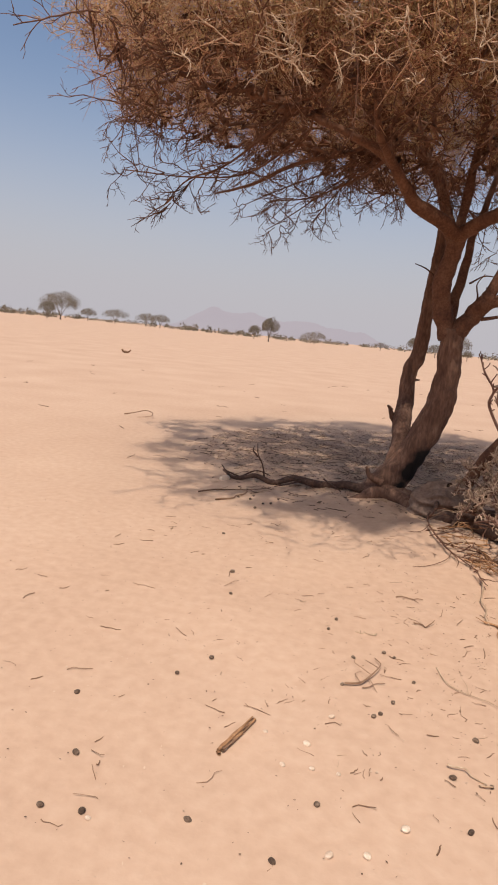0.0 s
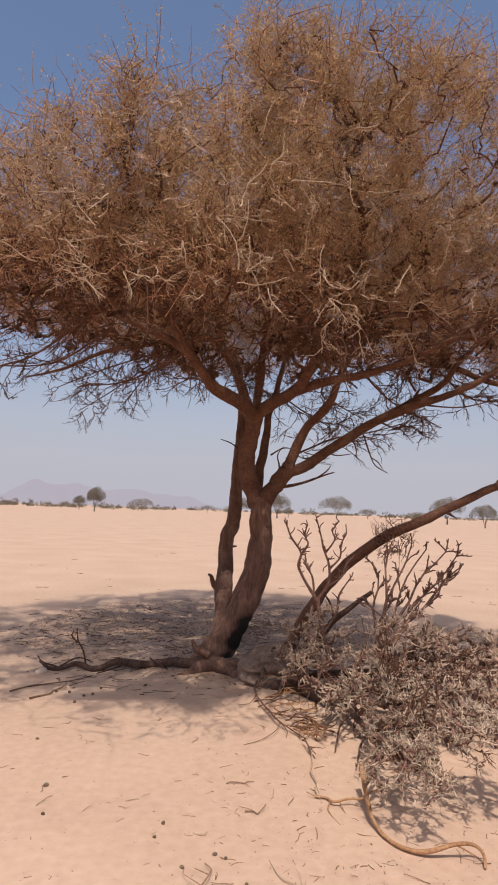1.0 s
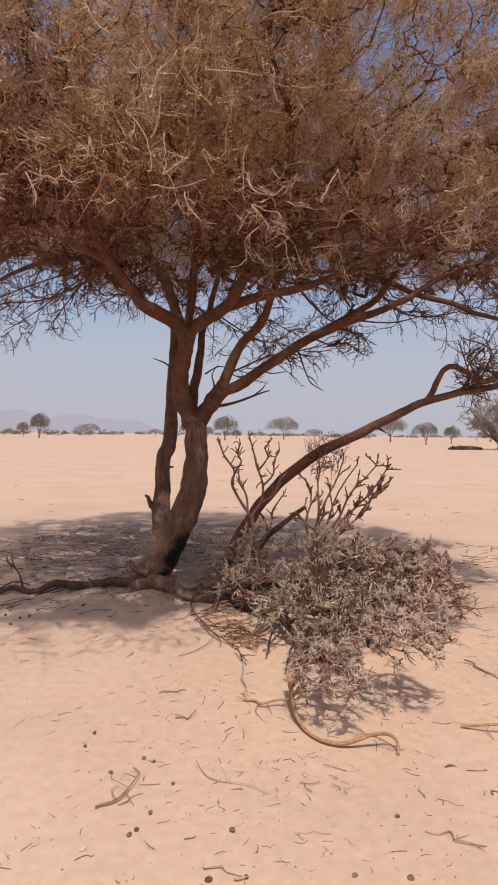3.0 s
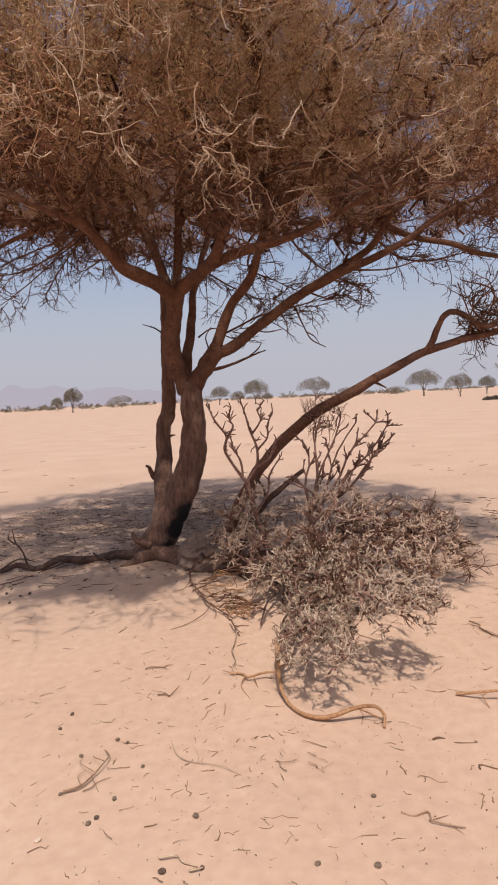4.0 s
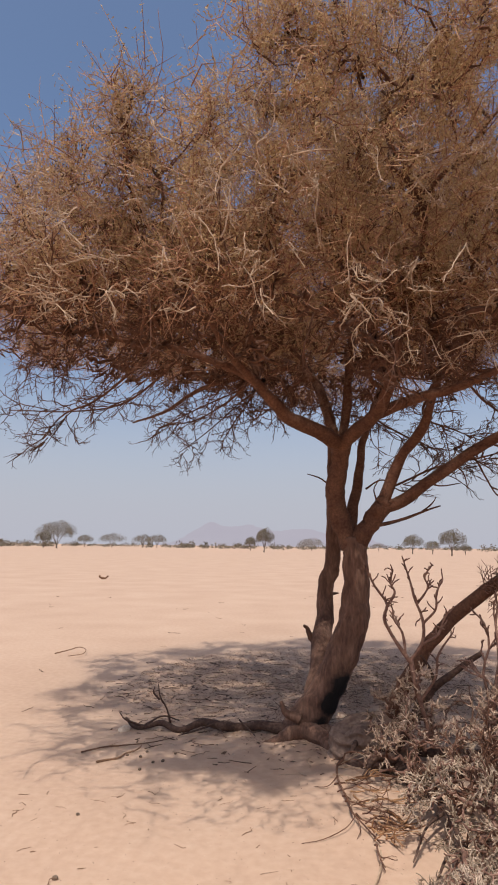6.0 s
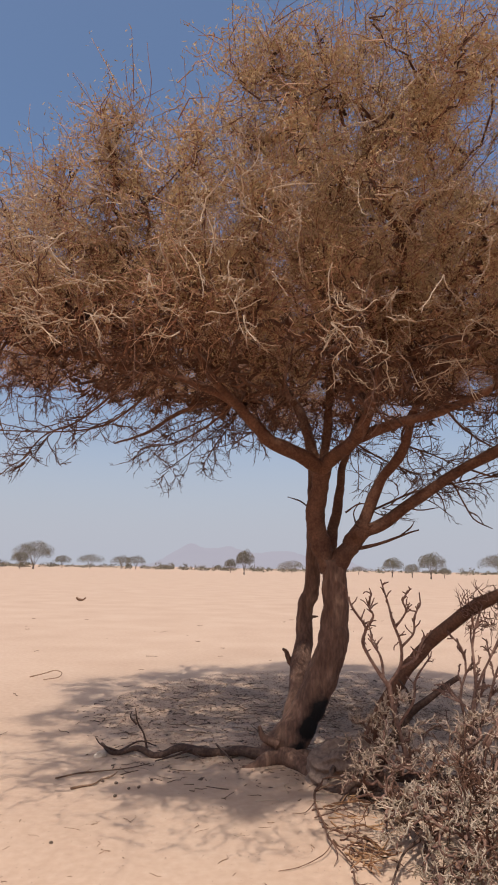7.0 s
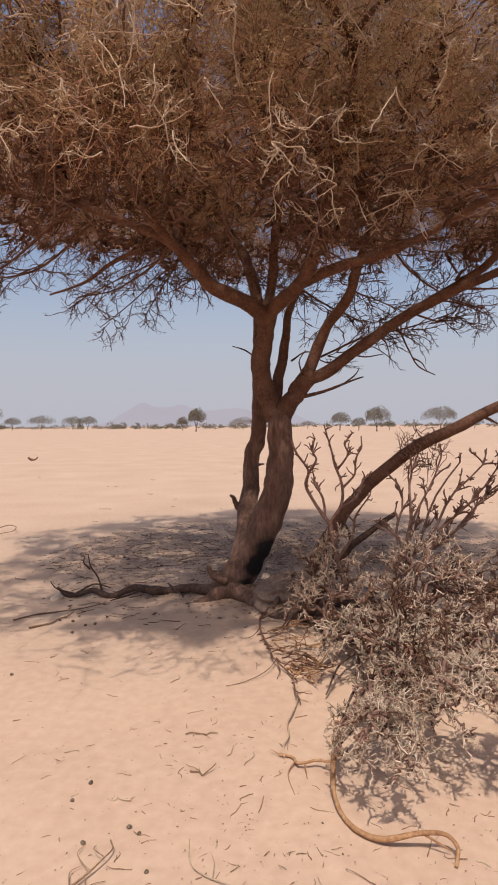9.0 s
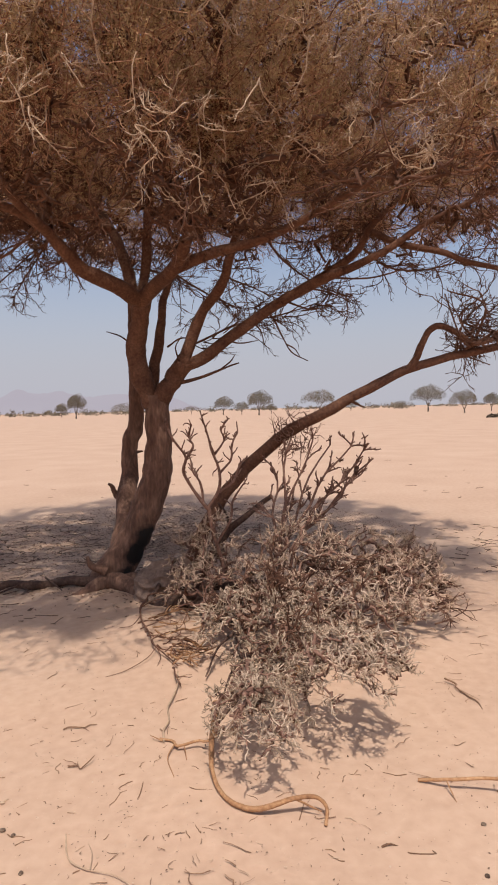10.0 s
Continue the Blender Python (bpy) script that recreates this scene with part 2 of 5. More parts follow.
# ---- ground ----
def ground_height(x, y):
    """Flat sand with low swells, a little bank of blown sand under the shrub and the dead wood."""
    r = np.hypot(x - 1.5, y - 4)
    z = 0.25 * np.sin(x * 0.021 + 1) * np.sin(y * 0.017) * np.clip((r - 25) / 120, 0, 1)
    z = z + 0.10 * np.exp(-(((x - 2.3) / 0.9) ** 2 + ((y - 5.0) / 0.6) ** 2))
    z = z + 0.11 * np.exp(-(((x - 1.36) / 0.26) ** 2 + ((y - 5.45) / 0.25) ** 2))
    z = z + 0.05 * np.exp(-(((x - 1.0) / 0.7) ** 2 + ((y - 6.6) / 0.6) ** 2))
    return z


def build_ground():
    rings, spokes = 190, 288
    r = np.concatenate([[0.05], 0.12 * np.exp(np.linspace(0, np.log(3600 / 0.12), rings - 1))])
    a = np.linspace(0, 2 * np.pi, spokes, endpoint=False)
    x = 1.3 + r[:, None] * np.cos(a)
    y = 3.6 + r[:, None] * np.sin(a)
    z = ground_height(x, y)
    for i in range(rings):
        if r[i] < 45:
            amp = 0.011 * min(1.0, r[i] / 0.4 + 0.3) / (1 + (r[i] / 9) ** 2)
            z[i] += [amp * (noise.noise(Vector((px * 1.7, py * 1.7, 0))) + 0.45 * noise.noise(Vector((px * 6, py * 6, 3)))) for px, py in zip(x[i], y[i])]
    v = np.stack([x, y, z], -1).reshape(-1, 3)
    i, j = np.meshgrid(np.arange(rings - 1), np.arange(spokes), indexing="ij")
    q = np.stack([i * spokes + j, (i + 1) * spokes + j, (i + 1) * spokes + (j + 1) % spokes, i * spokes + (j + 1) % spokes], -1).reshape(-1, 4)
    hub = np.array([[j, j + 1, spokes - 2 - j, spokes - 1 - j] for j in range(spokes // 2 - 1)])
    return mesh("ground", v, np.vstack([q, hub]), SAND)


ground = tagged(new("ground", build_ground()), "pale orange desert sand with scattered debris", "ground", kind="structure")


def hills():
    """A ridge on the horizon, its haze put into its own glowing colour."""
    n = 260
    az = np.radians(np.linspace(-34, 6, n))
    deg = np.degrees(az)
    h = 0.95 * np.exp(-((deg + 13.2) / 1.6) ** 2) + 0.75 * np.exp(-((deg + 9.6) / 2.2) ** 2) + 1.15 * np.exp(-((deg + 10) / 6.0) ** 4) + 1.2 * np.exp(-((deg + 2) / 4.2) ** 4)
    h = h + np.array([0.16 * noise.noise(Vector((d * 0.9, 0, 0))) + 0.07 * noise.noise(Vector((d * 3.1, 5, 0))) for d in deg])
    h = np.clip(h, 0.0, None) * np.clip((6 - deg) / 4, 0, 1)
    rows = []
    for k, (dist, up) in enumerate(((3000, -0.02), (3050, 0.45), (3110, 0.8), (3160, 1.0), (3400, -0.02))):
        wob = np.array([noise.noise(Vector((d * 1.3, k * 2.0, 1))) for d in deg])
        rad = dist + 30 * wob
        rows.append(np.stack([rad * np.sin(az), rad * np.cos(az), 3100 * np.tan(np.radians(h)) * up * (1 + 0.2 * wob * (up < 0.9)) - 1.0], -1))
    v = np.array(rows).reshape(-1, 3)
    i, j = np.meshgrid(np.arange(4), np.arange(n - 1), indexing="ij")
    q = np.stack([i * n + j, i * n + j + 1, (i + 1) * n + j + 1, (i + 1) * n + j], -1).reshape(-1, 4)
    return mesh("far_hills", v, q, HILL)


# Distance haze painted as a pale emission; the hills take no sunlight.
HILL = bpy.data.materials.new("haze_glow_hill")
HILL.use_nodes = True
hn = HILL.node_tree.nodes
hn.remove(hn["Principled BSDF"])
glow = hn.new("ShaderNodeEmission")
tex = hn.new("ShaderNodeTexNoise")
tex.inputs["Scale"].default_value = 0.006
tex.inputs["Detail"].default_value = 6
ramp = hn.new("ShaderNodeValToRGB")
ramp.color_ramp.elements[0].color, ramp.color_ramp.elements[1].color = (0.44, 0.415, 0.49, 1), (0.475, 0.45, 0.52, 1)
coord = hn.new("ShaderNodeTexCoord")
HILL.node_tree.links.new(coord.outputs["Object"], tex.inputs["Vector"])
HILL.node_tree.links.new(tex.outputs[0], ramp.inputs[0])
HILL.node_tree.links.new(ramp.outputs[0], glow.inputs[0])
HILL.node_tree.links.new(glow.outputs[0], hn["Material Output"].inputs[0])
tagged(new("backdrop", hills()), "low hills on the horizon, painted glowing pale blue-grey for haze", "hills", kind="structure")


# ---- the acacia ----
CROWN = np.array([1.34, 6.78, 3.5])
SIZE = np.array([3.9, 3.9, 2.7])


def crown_floor(x, y):
    """Height of the crown's underside: hanging lower at the front, rising behind."""
    s = ((x - CROWN[0]) / SIZE[0]) ** 2 + ((y - CROWN[1]) / SIZE[1]) ** 2
    return 3.27 - 0.06 * s + 0.58 * np.clip((y - 6.3) / 3.2, 0, 1.15) + 0.34 * np.clip((0.4 - x) / 2.4, 0, 1.2) - 0.5 * np.clip((CROWN[1] - y) / SIZE[1], 0, 1.1) ** 2


def crown_top(x, y):
    s = ((x - CROWN[0]) / SIZE[0]) ** 2 + ((y - CROWN[1]) / SIZE[1]) ** 2
    step = np.clip((1.45 - x) / 1.5, 0, 1)
    side = 1 - 0.34 * step * step * (3 - 2 * step) + 0.1 * np.clip((-1.0 - x) / 1.2, 0, 1)
    return CROWN[2] + SIZE[2] * side * np.sqrt(np.clip(1 - s, 0, 1)) + 0.08 * np.sin(2.1 * x + 1) * np.cos(1.9 * y)


def tuck(p):
    """The front of the crown overhangs: its lowest metre stands back under the upper part."""
    h = np.clip((p[..., 2] - crown_floor(p[..., 0], p[..., 1])) / 1.8, 0, 1)
    y = np.where(p[..., 1] < CROWN[1], CROWN[1] + (p[..., 1] - CROWN[1]) * (1 - (0.07 + 0.38 * np.exp(-((p[..., 0] - 2.15) / 0.85) ** 2)) * (1 - h)), p[..., 1])
    return np.stack([p[..., 0], y, p[..., 2]], -1)


def crown_points(g, n, low=0.0, high=1.0, shell=0.0):
    """Points in the crown; shell pushes them towards the outside."""
    out = []
    while len(out) < n:
        a = g.uniform(0, 2 * np.pi)
        s = g.uniform(0, 1) ** (0.5 - 0.25 * shell) * (1 + 0.05 * np.sin(5 * a) + 0.04 * np.sin(11 * a + 1) - 0.07 * np.exp(-((a - 4.3) / 0.4) ** 2) - 0.06 * np.exp(-((a - 3.2) / 0.35) ** 2))
        x, y = CROWN[0] + SIZE[0] * s * np.cos(a), CROWN[1] + SIZE[1] * s * np.sin(a)
        f, t = crown_floor(x, y), crown_top(x, y)
        if t < f + 0.1:
            t = f + 0.3
        u = g.uniform(low, high)
        out.append((x, y, f + (t - f) * u ** (1 - 0.4 * shell) if u > 0 else f + 1.8 * u))
    return tuck(np.array(out))


SUN_WAY_XY = np.array([SUN_WAY.x, SUN_WAY.y]) / SUN_WAY.z
GAPS = rng(19).uniform(0, 1, (128, 128))


def open_here(p):
    """How closed the crown is, 0 to 1: narrow shafts between the sprays run towards the sun."""
    xy = (p[:, :2] - SUN_WAY_XY * p[:, 2:]) / np.array([0.15, 0.19]) + 64
    i = np.floor(xy).astype(int)
    f = xy - i
    a, b = i[:, 0] % 127, i[:, 1] % 127
    v = (GAPS[a, b] * (1 - f[:, 0]) + GAPS[a + 1, b] * f[:, 0]) * (1 - f[:, 1]) + (GAPS[a, b + 1] * (1 - f[:, 0]) + GAPS[a + 1, b + 1] * f[:, 0]) * f[:, 1]
    return np.clip((v - 0.21) / 0.12, 0, 1)


def airy(p):
    """The crown is thinner on one flank, towards its rim, above the dense lowest part."""
    thin = 0.68 * (1 - np.clip((p[:, 0] + 1.7) / 2.7, 0, 1))
    return 1 - thin * np.clip((p[:, 2] - crown_floor(p[:, 0], p[:, 1]) - 0.3) / 0.9, 0, 1)


def build_acacia():
    tree = tagged(empty("acacia_tree", (1.0, 6.5, 0.0)), "umbrella-crowned acacia tree with twin brown trunks, fine dry foliage", "tree")
    off = -np.array(tree.location)
    nodes, ways, depth, owner = [], [], [], []

    def add(name, points, r0, r1, mat, seed, count=24, sides=12, crown=True, label="", knots=0.045, power=1.0, ridges=0.0):
        v, q, line, r = limb(points, r0, r1, count, sides, knots, seed, power, ridges)
        part(name, mesh(name, v + off, q, mat), tree, label)
        if crown:
            d = unit(np.gradient(line, axis=0))
            for p, w in zip(line, d):
                if p[2] > 2.35:
                    nodes.append(p)
                    ways.append(w)
                    depth.append(np.linalg.norm(p - np.array([1.35, 6.55, 2.4])))
                    owner.append(-1)
        return line

    add("trunk", [(0.84, 6.6, -0.1), (0.93, 6.6, 0.13), (1.09, 6.6, 0.38), (1.26, 6.6, 0.7), (1.36, 6.6, 1.04), (1.405, 6.6, 1.32), (1.41, 6.6, 1.58), (1.40, 6.62, 1.83)], 0.235, 0.112, TRUNK, 1, 60, 32, False, knots=0.03, power=0.38, ridges=0.05)
    add("trunk", [(0.93, 6.64, -0.1), (1.0, 6.64, 0.3), (1.06, 6.76, 0.55), (1.07, 7.0, 0.78), (1.085, 7.22, 1.03), (1.075, 7.3, 1.22), (1.105, 7.3, 1.38), (1.165, 7.28, 1.52), (1.185, 7.25, 1.72), (1.18, 7.2, 2.0), (1.18, 7.1, 2.25), (1.2, 7.0, 2.5), (1.2, 6.92, 2.75), (1.16, 6.85, 3.11), (0.9, 7.2, 3.7)], 0.118, 0.042, BARK, 2, 70, 22, True, "thinner side trunk with a broken stub", 0.03, ridges=0.05)
    add("limb", [(1.38, 6.62, 1.70), (1.31, 6.62, 1.9), (1.25, 6.6, 2.1), (1.235, 6.55, 2.3), (1.28, 6.5, 2.56), (1.31, 6.46, 2.74)], 0.105, 0.085, LIMB, 3, 30, 18, ridges=0.04)
    add("limb", [(1.31, 6.46, 2.68), (1.14, 6.25, 2.75), (0.89, 6.08, 2.86), (0.71, 5.92, 3.01), (0.55, 5.78, 3.17), (0.22, 5.72, 3.33), (-0.4, 5.8, 3.6), (-1.1, 6.0, 3.9)], 0.08, 0.02, LIMB, 4)
    add("limb", [(1.29, 6.46, 2.68), (1.44, 6.2, 2.78), (1.6, 5.78, 2.84), (1.71, 5.5, 3.03), (1.76, 5.3, 3.3), (1.65, 4.7, 3.6)], 0.08, 0.02, LIMB, 5)
    add("limb", [(1.57, 5.82, 2.83), (1.95, 5.6, 2.93), (2.3, 5.45, 3.0), (2.9, 5.1, 3.25), (3.4, 4.7, 3.5)], 0.05, 0.015, LIMB, 16)
    add("limb", [(1.27, 6.5, 2.6), (1.15, 6.6, 3.02), (1.06, 6.8, 3.38), (0.7, 7.4, 3.8), (0.3, 8.4, 4.2)], 0.06, 0.02, LIMB, 6)
    add("limb", [(1.36, 6.66, 1.84), (1.385, 6.75, 2.08), (1.43, 6.8, 2.32), (1.475, 6.82, 2.6), (1.5, 6.9, 2.8), (1.6, 7.0, 3.1), (1.8, 7.6, 3.7), (2.0, 8.6, 4.2)], 0.062, 0.02, LIMB, 7)
    add("limb", [(1.40, 6.62, 1.70), (1.49, 6.6, 1.84), (1.61, 6.57, 2.02), (1.72, 6.53, 2.17)], 0.105, 0.085, LIMB, 8, 20, 18, ridges=0.04)
    add("limb", [(1.67, 6.53, 2.12), (1.82, 6.47, 2.52), (2.0, 6.18, 2.75), (2.07, 6.05, 2.95), (2.2, 6.0, 3.3), (2.6, 6.4, 4.0)], 0.062, 0.02, LIMB, 9)
    add("limb", [(1.68, 6.52, 2.10), (1.84, 6.53, 2.16), (2.05, 6.48, 2.31), (2.42, 6.42, 2.57), (2.72, 6.36, 2.75), (3.05, 6.3, 2.94), (3.28, 6.12, 3.11), (3.36, 6.0, 3.3), (3.9, 6.3, 3.8)], 0.068, 0.02, LIMB, 10)
    add("limb", [(2.6, 6.39, 2.68), (2.9, 6.08, 2.80), (3.18, 5.84, 2.90), (3.45, 5.75, 3.04), (3.72, 5.7, 3.21), (4.4, 5.4, 3.5)], 0.048, 0.018, LIMB, 11)
    add("limb", [(0.6, 5.82, 3.12), (0.45, 5.4, 3.25), (0.4, 4.8, 3.35), (0.5, 4.0, 3.4)], 0.04, 0.015, LIMB, 12)
    add("limb", [(1.30, 6.5, 2.72), (1.35, 6.6, 3.2), (1.4, 6.5, 3.9), (1.3, 6.6, 4.6)], 0.055, 0.02, LIMB, 13)
    add("limb", [(0.8, 7.2, 3.7), (-0.4, 8.0, 3.7), (-1.2, 8.9, 3.6), (-1.8, 9.2, 3.5)], 0.04, 0.012, LIMB, 14)
    add("limb", [(1.9, 8.0, 3.9), (3.0, 8.4, 3.9), (4.0, 8.4, 4.0)], 0.04, 0.012, LIMB, 15)
    add("limb", [(3.34, 6.03, 3.22), (3.55, 5.8, 3.05), (3.79, 5.62, 2.95), (4.03, 5.6, 2.86), (4.2, 5.58, 2.83), (4.36, 5.56, 2.77), (4.5, 5.5, 2.66), (4.48, 5.42, 2.48), (4.38, 5.28, 2.24)], 0.03, 0.018, LIMB, 17, 30, 10, False)
    # thin bare side branches that show under the crown
    bare = "thin bare dead branch"
    add("branch", [(1.64, 6.55, 1.94), (1.88, 6.55, 2.0), (2.08, 6.58, 2.08), (2.2, 6.6, 2.12)], 0.018, 0.006, LIMB, 21, 14, 7, False, bare)
    add("branch", [(2.02, 6.57, 2.06), (2.12, 6.6, 2.14), (2.16, 6.6, 2.2)], 0.01, 0.004, LIMB, 22, 10, 6, False, bare)
    add("branch", [(2.44, 6.44, 2.57), (2.56, 6.75, 2.58), (2.7, 7.0, 2.42), (2.84, 7.2, 2.27), (3.04, 7.35, 2.19)], 0.014, 0.005, LIMB, 23, 16, 6, False, bare)
    add("branch", [(2.76, 7.08, 2.34), (2.86, 7.15, 2.3), (2.9, 7.1, 2.22)], 0.009, 0.004, LIMB, 24, 10, 6, False, bare)
    add("branch", [(1.2, 6.78, 2.3), (1.08, 6.75, 2.4), (0.95, 6.7, 2.44)], 0.012, 0.004, LIMB, 25, 10, 6, False, bare)
    add("branch", [(1.55, 6.8, 2.0), (1.62, 6.8, 2.15), (1.6, 6.82, 2.3), (1.66, 6.8, 2.4)], 0.012, 0.005, LIMB, 26, 12, 6, False, bare)
    add("branch", [(1.62, 6.8, 2.14), (1.7, 6.8, 2.2), (1.69, 6.8, 2.28)], 0.009, 0.004, LIMB, 27, 10, 6, False, bare)
    for k, (a, m, e) in enumerate((((2.05, 6.45, 2.33), (2.2, 6.5, 2.3), (2.38, 6.55, 2.33)), ((2.3, 6.42, 2.5), (2.4, 6.5, 2.42), (2.45, 6.6, 2.3)), ((2.8, 6.3, 2.78), (3.0, 6.2, 2.72), (3.2, 6.1, 2.6)), ((2.95, 6.05, 2.82), (3.25, 5.75, 2.76), (3.6, 5.6, 2.84)), ((1.52, 6.8, 2.3), (1.65, 6.75, 2.38), (1.8, 6.7, 2.36)), ((2.6, 6.38, 2.68), (2.85, 6.4, 2.6), (3.0, 6.45, 2.62)))):
        add("branch", [a, m, e], 0.011, 0.004, LIMB, 60 + k, 12, 6, False, bare)
    add("stub", [(1.02, 7.12, 0.76), (0.955, 7.06, 0.82), (0.92, 7.03, 0.92), (0.885, 7.01, 0.955)], 0.04, 0.014, BARK, 28, 10, 8, False, "broken branch stub")
    add("stub", [(1.1, 7.3, 1.22), (1.17, 7.36, 1.245), (1.225, 7.39, 1.25)], 0.028, 0.008, BARK, 29, 6, 6, False, "broken branch stub")
    add("stub", [(0.9, 6.44, 0.2), (0.78, 6.42, 0.26), (0.73, 6.44, 0.35)], 0.05, 0.015, BARK, 31, 10, 8, False, "broken branch stub")
    for k, (x, y, rx, ry, r) in enumerate(((1.25, 6.2, 1.5, 5.8, 0.06), (0.7, 6.62, 0.4, 6.7, 0.06), (1.3, 6.5, 1.6, 6.35, 0.06), (0.75, 6.4, 0.5, 6.3, 0.06))):
        add("root", [(0.93, 6.5, 0.12), (x, y, 0.03), (rx, ry, -0.05)], 0.10, r * 0.5, BARK, 40 + k, 14, 10, False)

    # branches fill the crown: each grows from the nearest wood to a point of its own
    g = rng(5)
    a = g.uniform(3.9, 5.1, 170)
    s = g.uniform(0.66, 0.9, 170)
    front = np.stack([CROWN[0] + SIZE[0] * s * np.cos(a), CROWN[1] + SIZE[1] * s * np.sin(a), np.zeros(170)], -1)
    front[:, 2] = crown_floor(front[:, 0], front[:, 1]) + g.uniform(0.1, 0.8, 170)
    front = tuck(front)
    goals = np.vstack([front, crown_points(g, 1700, 0.08, 1.0, 0.55), crown_points(g, 520, 0.0, 0.2, 0.15), crown_points(g, 40, -0.1, 0.0, 0.2), CROWN + (crown_points(g, 520, 0.12, 0.9, 0.0) - CROWN) * np.array([0.6, 0.6, 1.0])])
    goals = goals[np.argsort(np.linalg.norm(goals - np.array([1.4, 6.5, 2.8]), axis=1))]
    lines, parents, count = [], [], 8
    N, W, D, O = np.array(nodes), np.array(ways), np.array(depth), np.array(owner)
    for k, goal in enumerate(goals):
        gap = np.linalg.norm(N - goal, axis=1)
        i = int(np.argmin(gap + 0.28 * D))
        start, d = N[i], gap[i]
        out = unit(goal - start)
        mid = start + (0.55 * W[i] + 0.45 * out) * d * 0.5 + g.normal(0, 0.15, 3) * d
        s = np.linspace(0, 1, count)[:, None]
        line = (1 - s) ** 2 * start + 2 * s * (1 - s) * mid + s ** 2 * goal
        line[1:] += g.normal(0, 0.03, (count - 1, 3))
        lines.append(line)
        parents.append(O[i])
        N = np.vstack([N, line[2:]])
        W = np.vstack([W, unit(np.gradient(line, axis=0))[2:]])
        D = np.append(D, D[i] + d * np.linspace(0.3, 1, count - 2))
        O = np.append(O, np.full(count - 2, k))
    load = np.ones(len(lines))
    for k in range(len(lines) - 1, -1, -1):
        if parents[k] >= 0:
            load[parents[k]] += load[k]
    lines = np.array(lines)
    r = np.minimum(0.0042 * np.sqrt(load) + 0.0025, 0.034)[:, None] * np.linspace(1, 0.45, count)
    order = np.argsort(-load)
    for k in order[:120]:
        part("branch", mesh("branch", *tube_batch(lines[k:k + 1] + off, r[k:k + 1], 6), LIMB), tree)
    part("branch_tangle", mesh("branch_tangle", *tube_batch(lines[order[120:]] + off, r[order[120:]], 4), LIMB), tree, "tangle of thin brown branches", "stuff")

    # twigs on the branches, bare below, leafy above and outside
    flat = lines[:, 2:].reshape(-1, 3)
    way = unit(np.gradient(lines, axis=1))[:, 2:].reshape(-1, 3)
    pick = g.integers(0, len(flat), 88000)
    base = flat[pick] + g.normal(0, 0.07, (len(pick), 3))
    under = base[:, 2] - crown_floor(base[:, 0], base[:, 1])
    edge = np.sqrt(((base[:, 0] - CROWN[0]) / SIZE[0]) ** 2 + ((base[:, 1] - CROWN[1]) / SIZE[1]) ** 2)
    few = g.uniform(0, 1, len(base)) < np.clip(under * 2.2 - 0.12 + 2.5 * np.clip(edge - 0.72, 0, 0.25) * np.clip(under / 0.35, 0, 1), 0.0, 1)
    few &= g.uniform(0, 1, len(base)) < airy(base)
    few &= g.uniform(0, 1, len(base)) < 0.12 + 0.88 * open_here(base)
    pick, base, under = pick[few], base[few], under[few]
    rel = unit((base - CROWN) / SIZE ** 2)
    size = g.uniform(0.07, 0.26, len(pick))[:, None]
    head = unit(0.5 * way[pick] + 0.45 * rel + g.normal(0, 0.75, (len(pick), 3)))
    head[:, 2] += 0.1
    s = np.linspace(0, 1, 3)[None, :, None]
    bend = g.normal(0, 0.5, (len(pick), 1, 3))
    twigs = base[:, None] + (head[:, None] * s + bend * s * (s - 0.2)) * size[:, None] + g.normal(0, 0.012, (len(pick), 3, 3)) * (s > 0)
    tr = g.uniform(0.0022, 0.004, len(pick))[:, None] * np.array([1, 0.8, 0.35])
    part("twig_tangle", mesh("twig_tangle", *tube_batch(twigs + off, tr, 3), TWIG), tree, "dense fine brown twigs", "stuff")

    # bare forked tracery in tufts on the underside
    low = flat[:, 2] - crown_floor(flat[:, 0], flat[:, 1])
    at, dr = flat[low < 0.34], way[low < 0.34]
    heart = at[g.integers(0, len(at), 420)]
    near = np.min(np.linalg.norm(at[:, None, :2] - heart[None, :, :2], axis=2), axis=1) < 0.22
    at, dr = at[near], dr[near]
    rel = unit((at - CROWN) * np.array([1, 1, 0]))
    web, thick = tracery(g, at, dr + 0.5 * rel + np.array([0, 0, -0.2]), 430, (0.3, 0.7), (5, 2), 0.0062, 1.4)
    part("bare_tracery", mesh("bare_tracery", *joined([tube_batch(x + off, w, 4 if k == 0 else 3) for k, (x, w) in enumerate(zip(web, thick))]), LIMB), tree, "bare dark forked twigs hanging under the crown", "stuff")

    # bare sprays that arch out under the crown
    at, dr = [], []
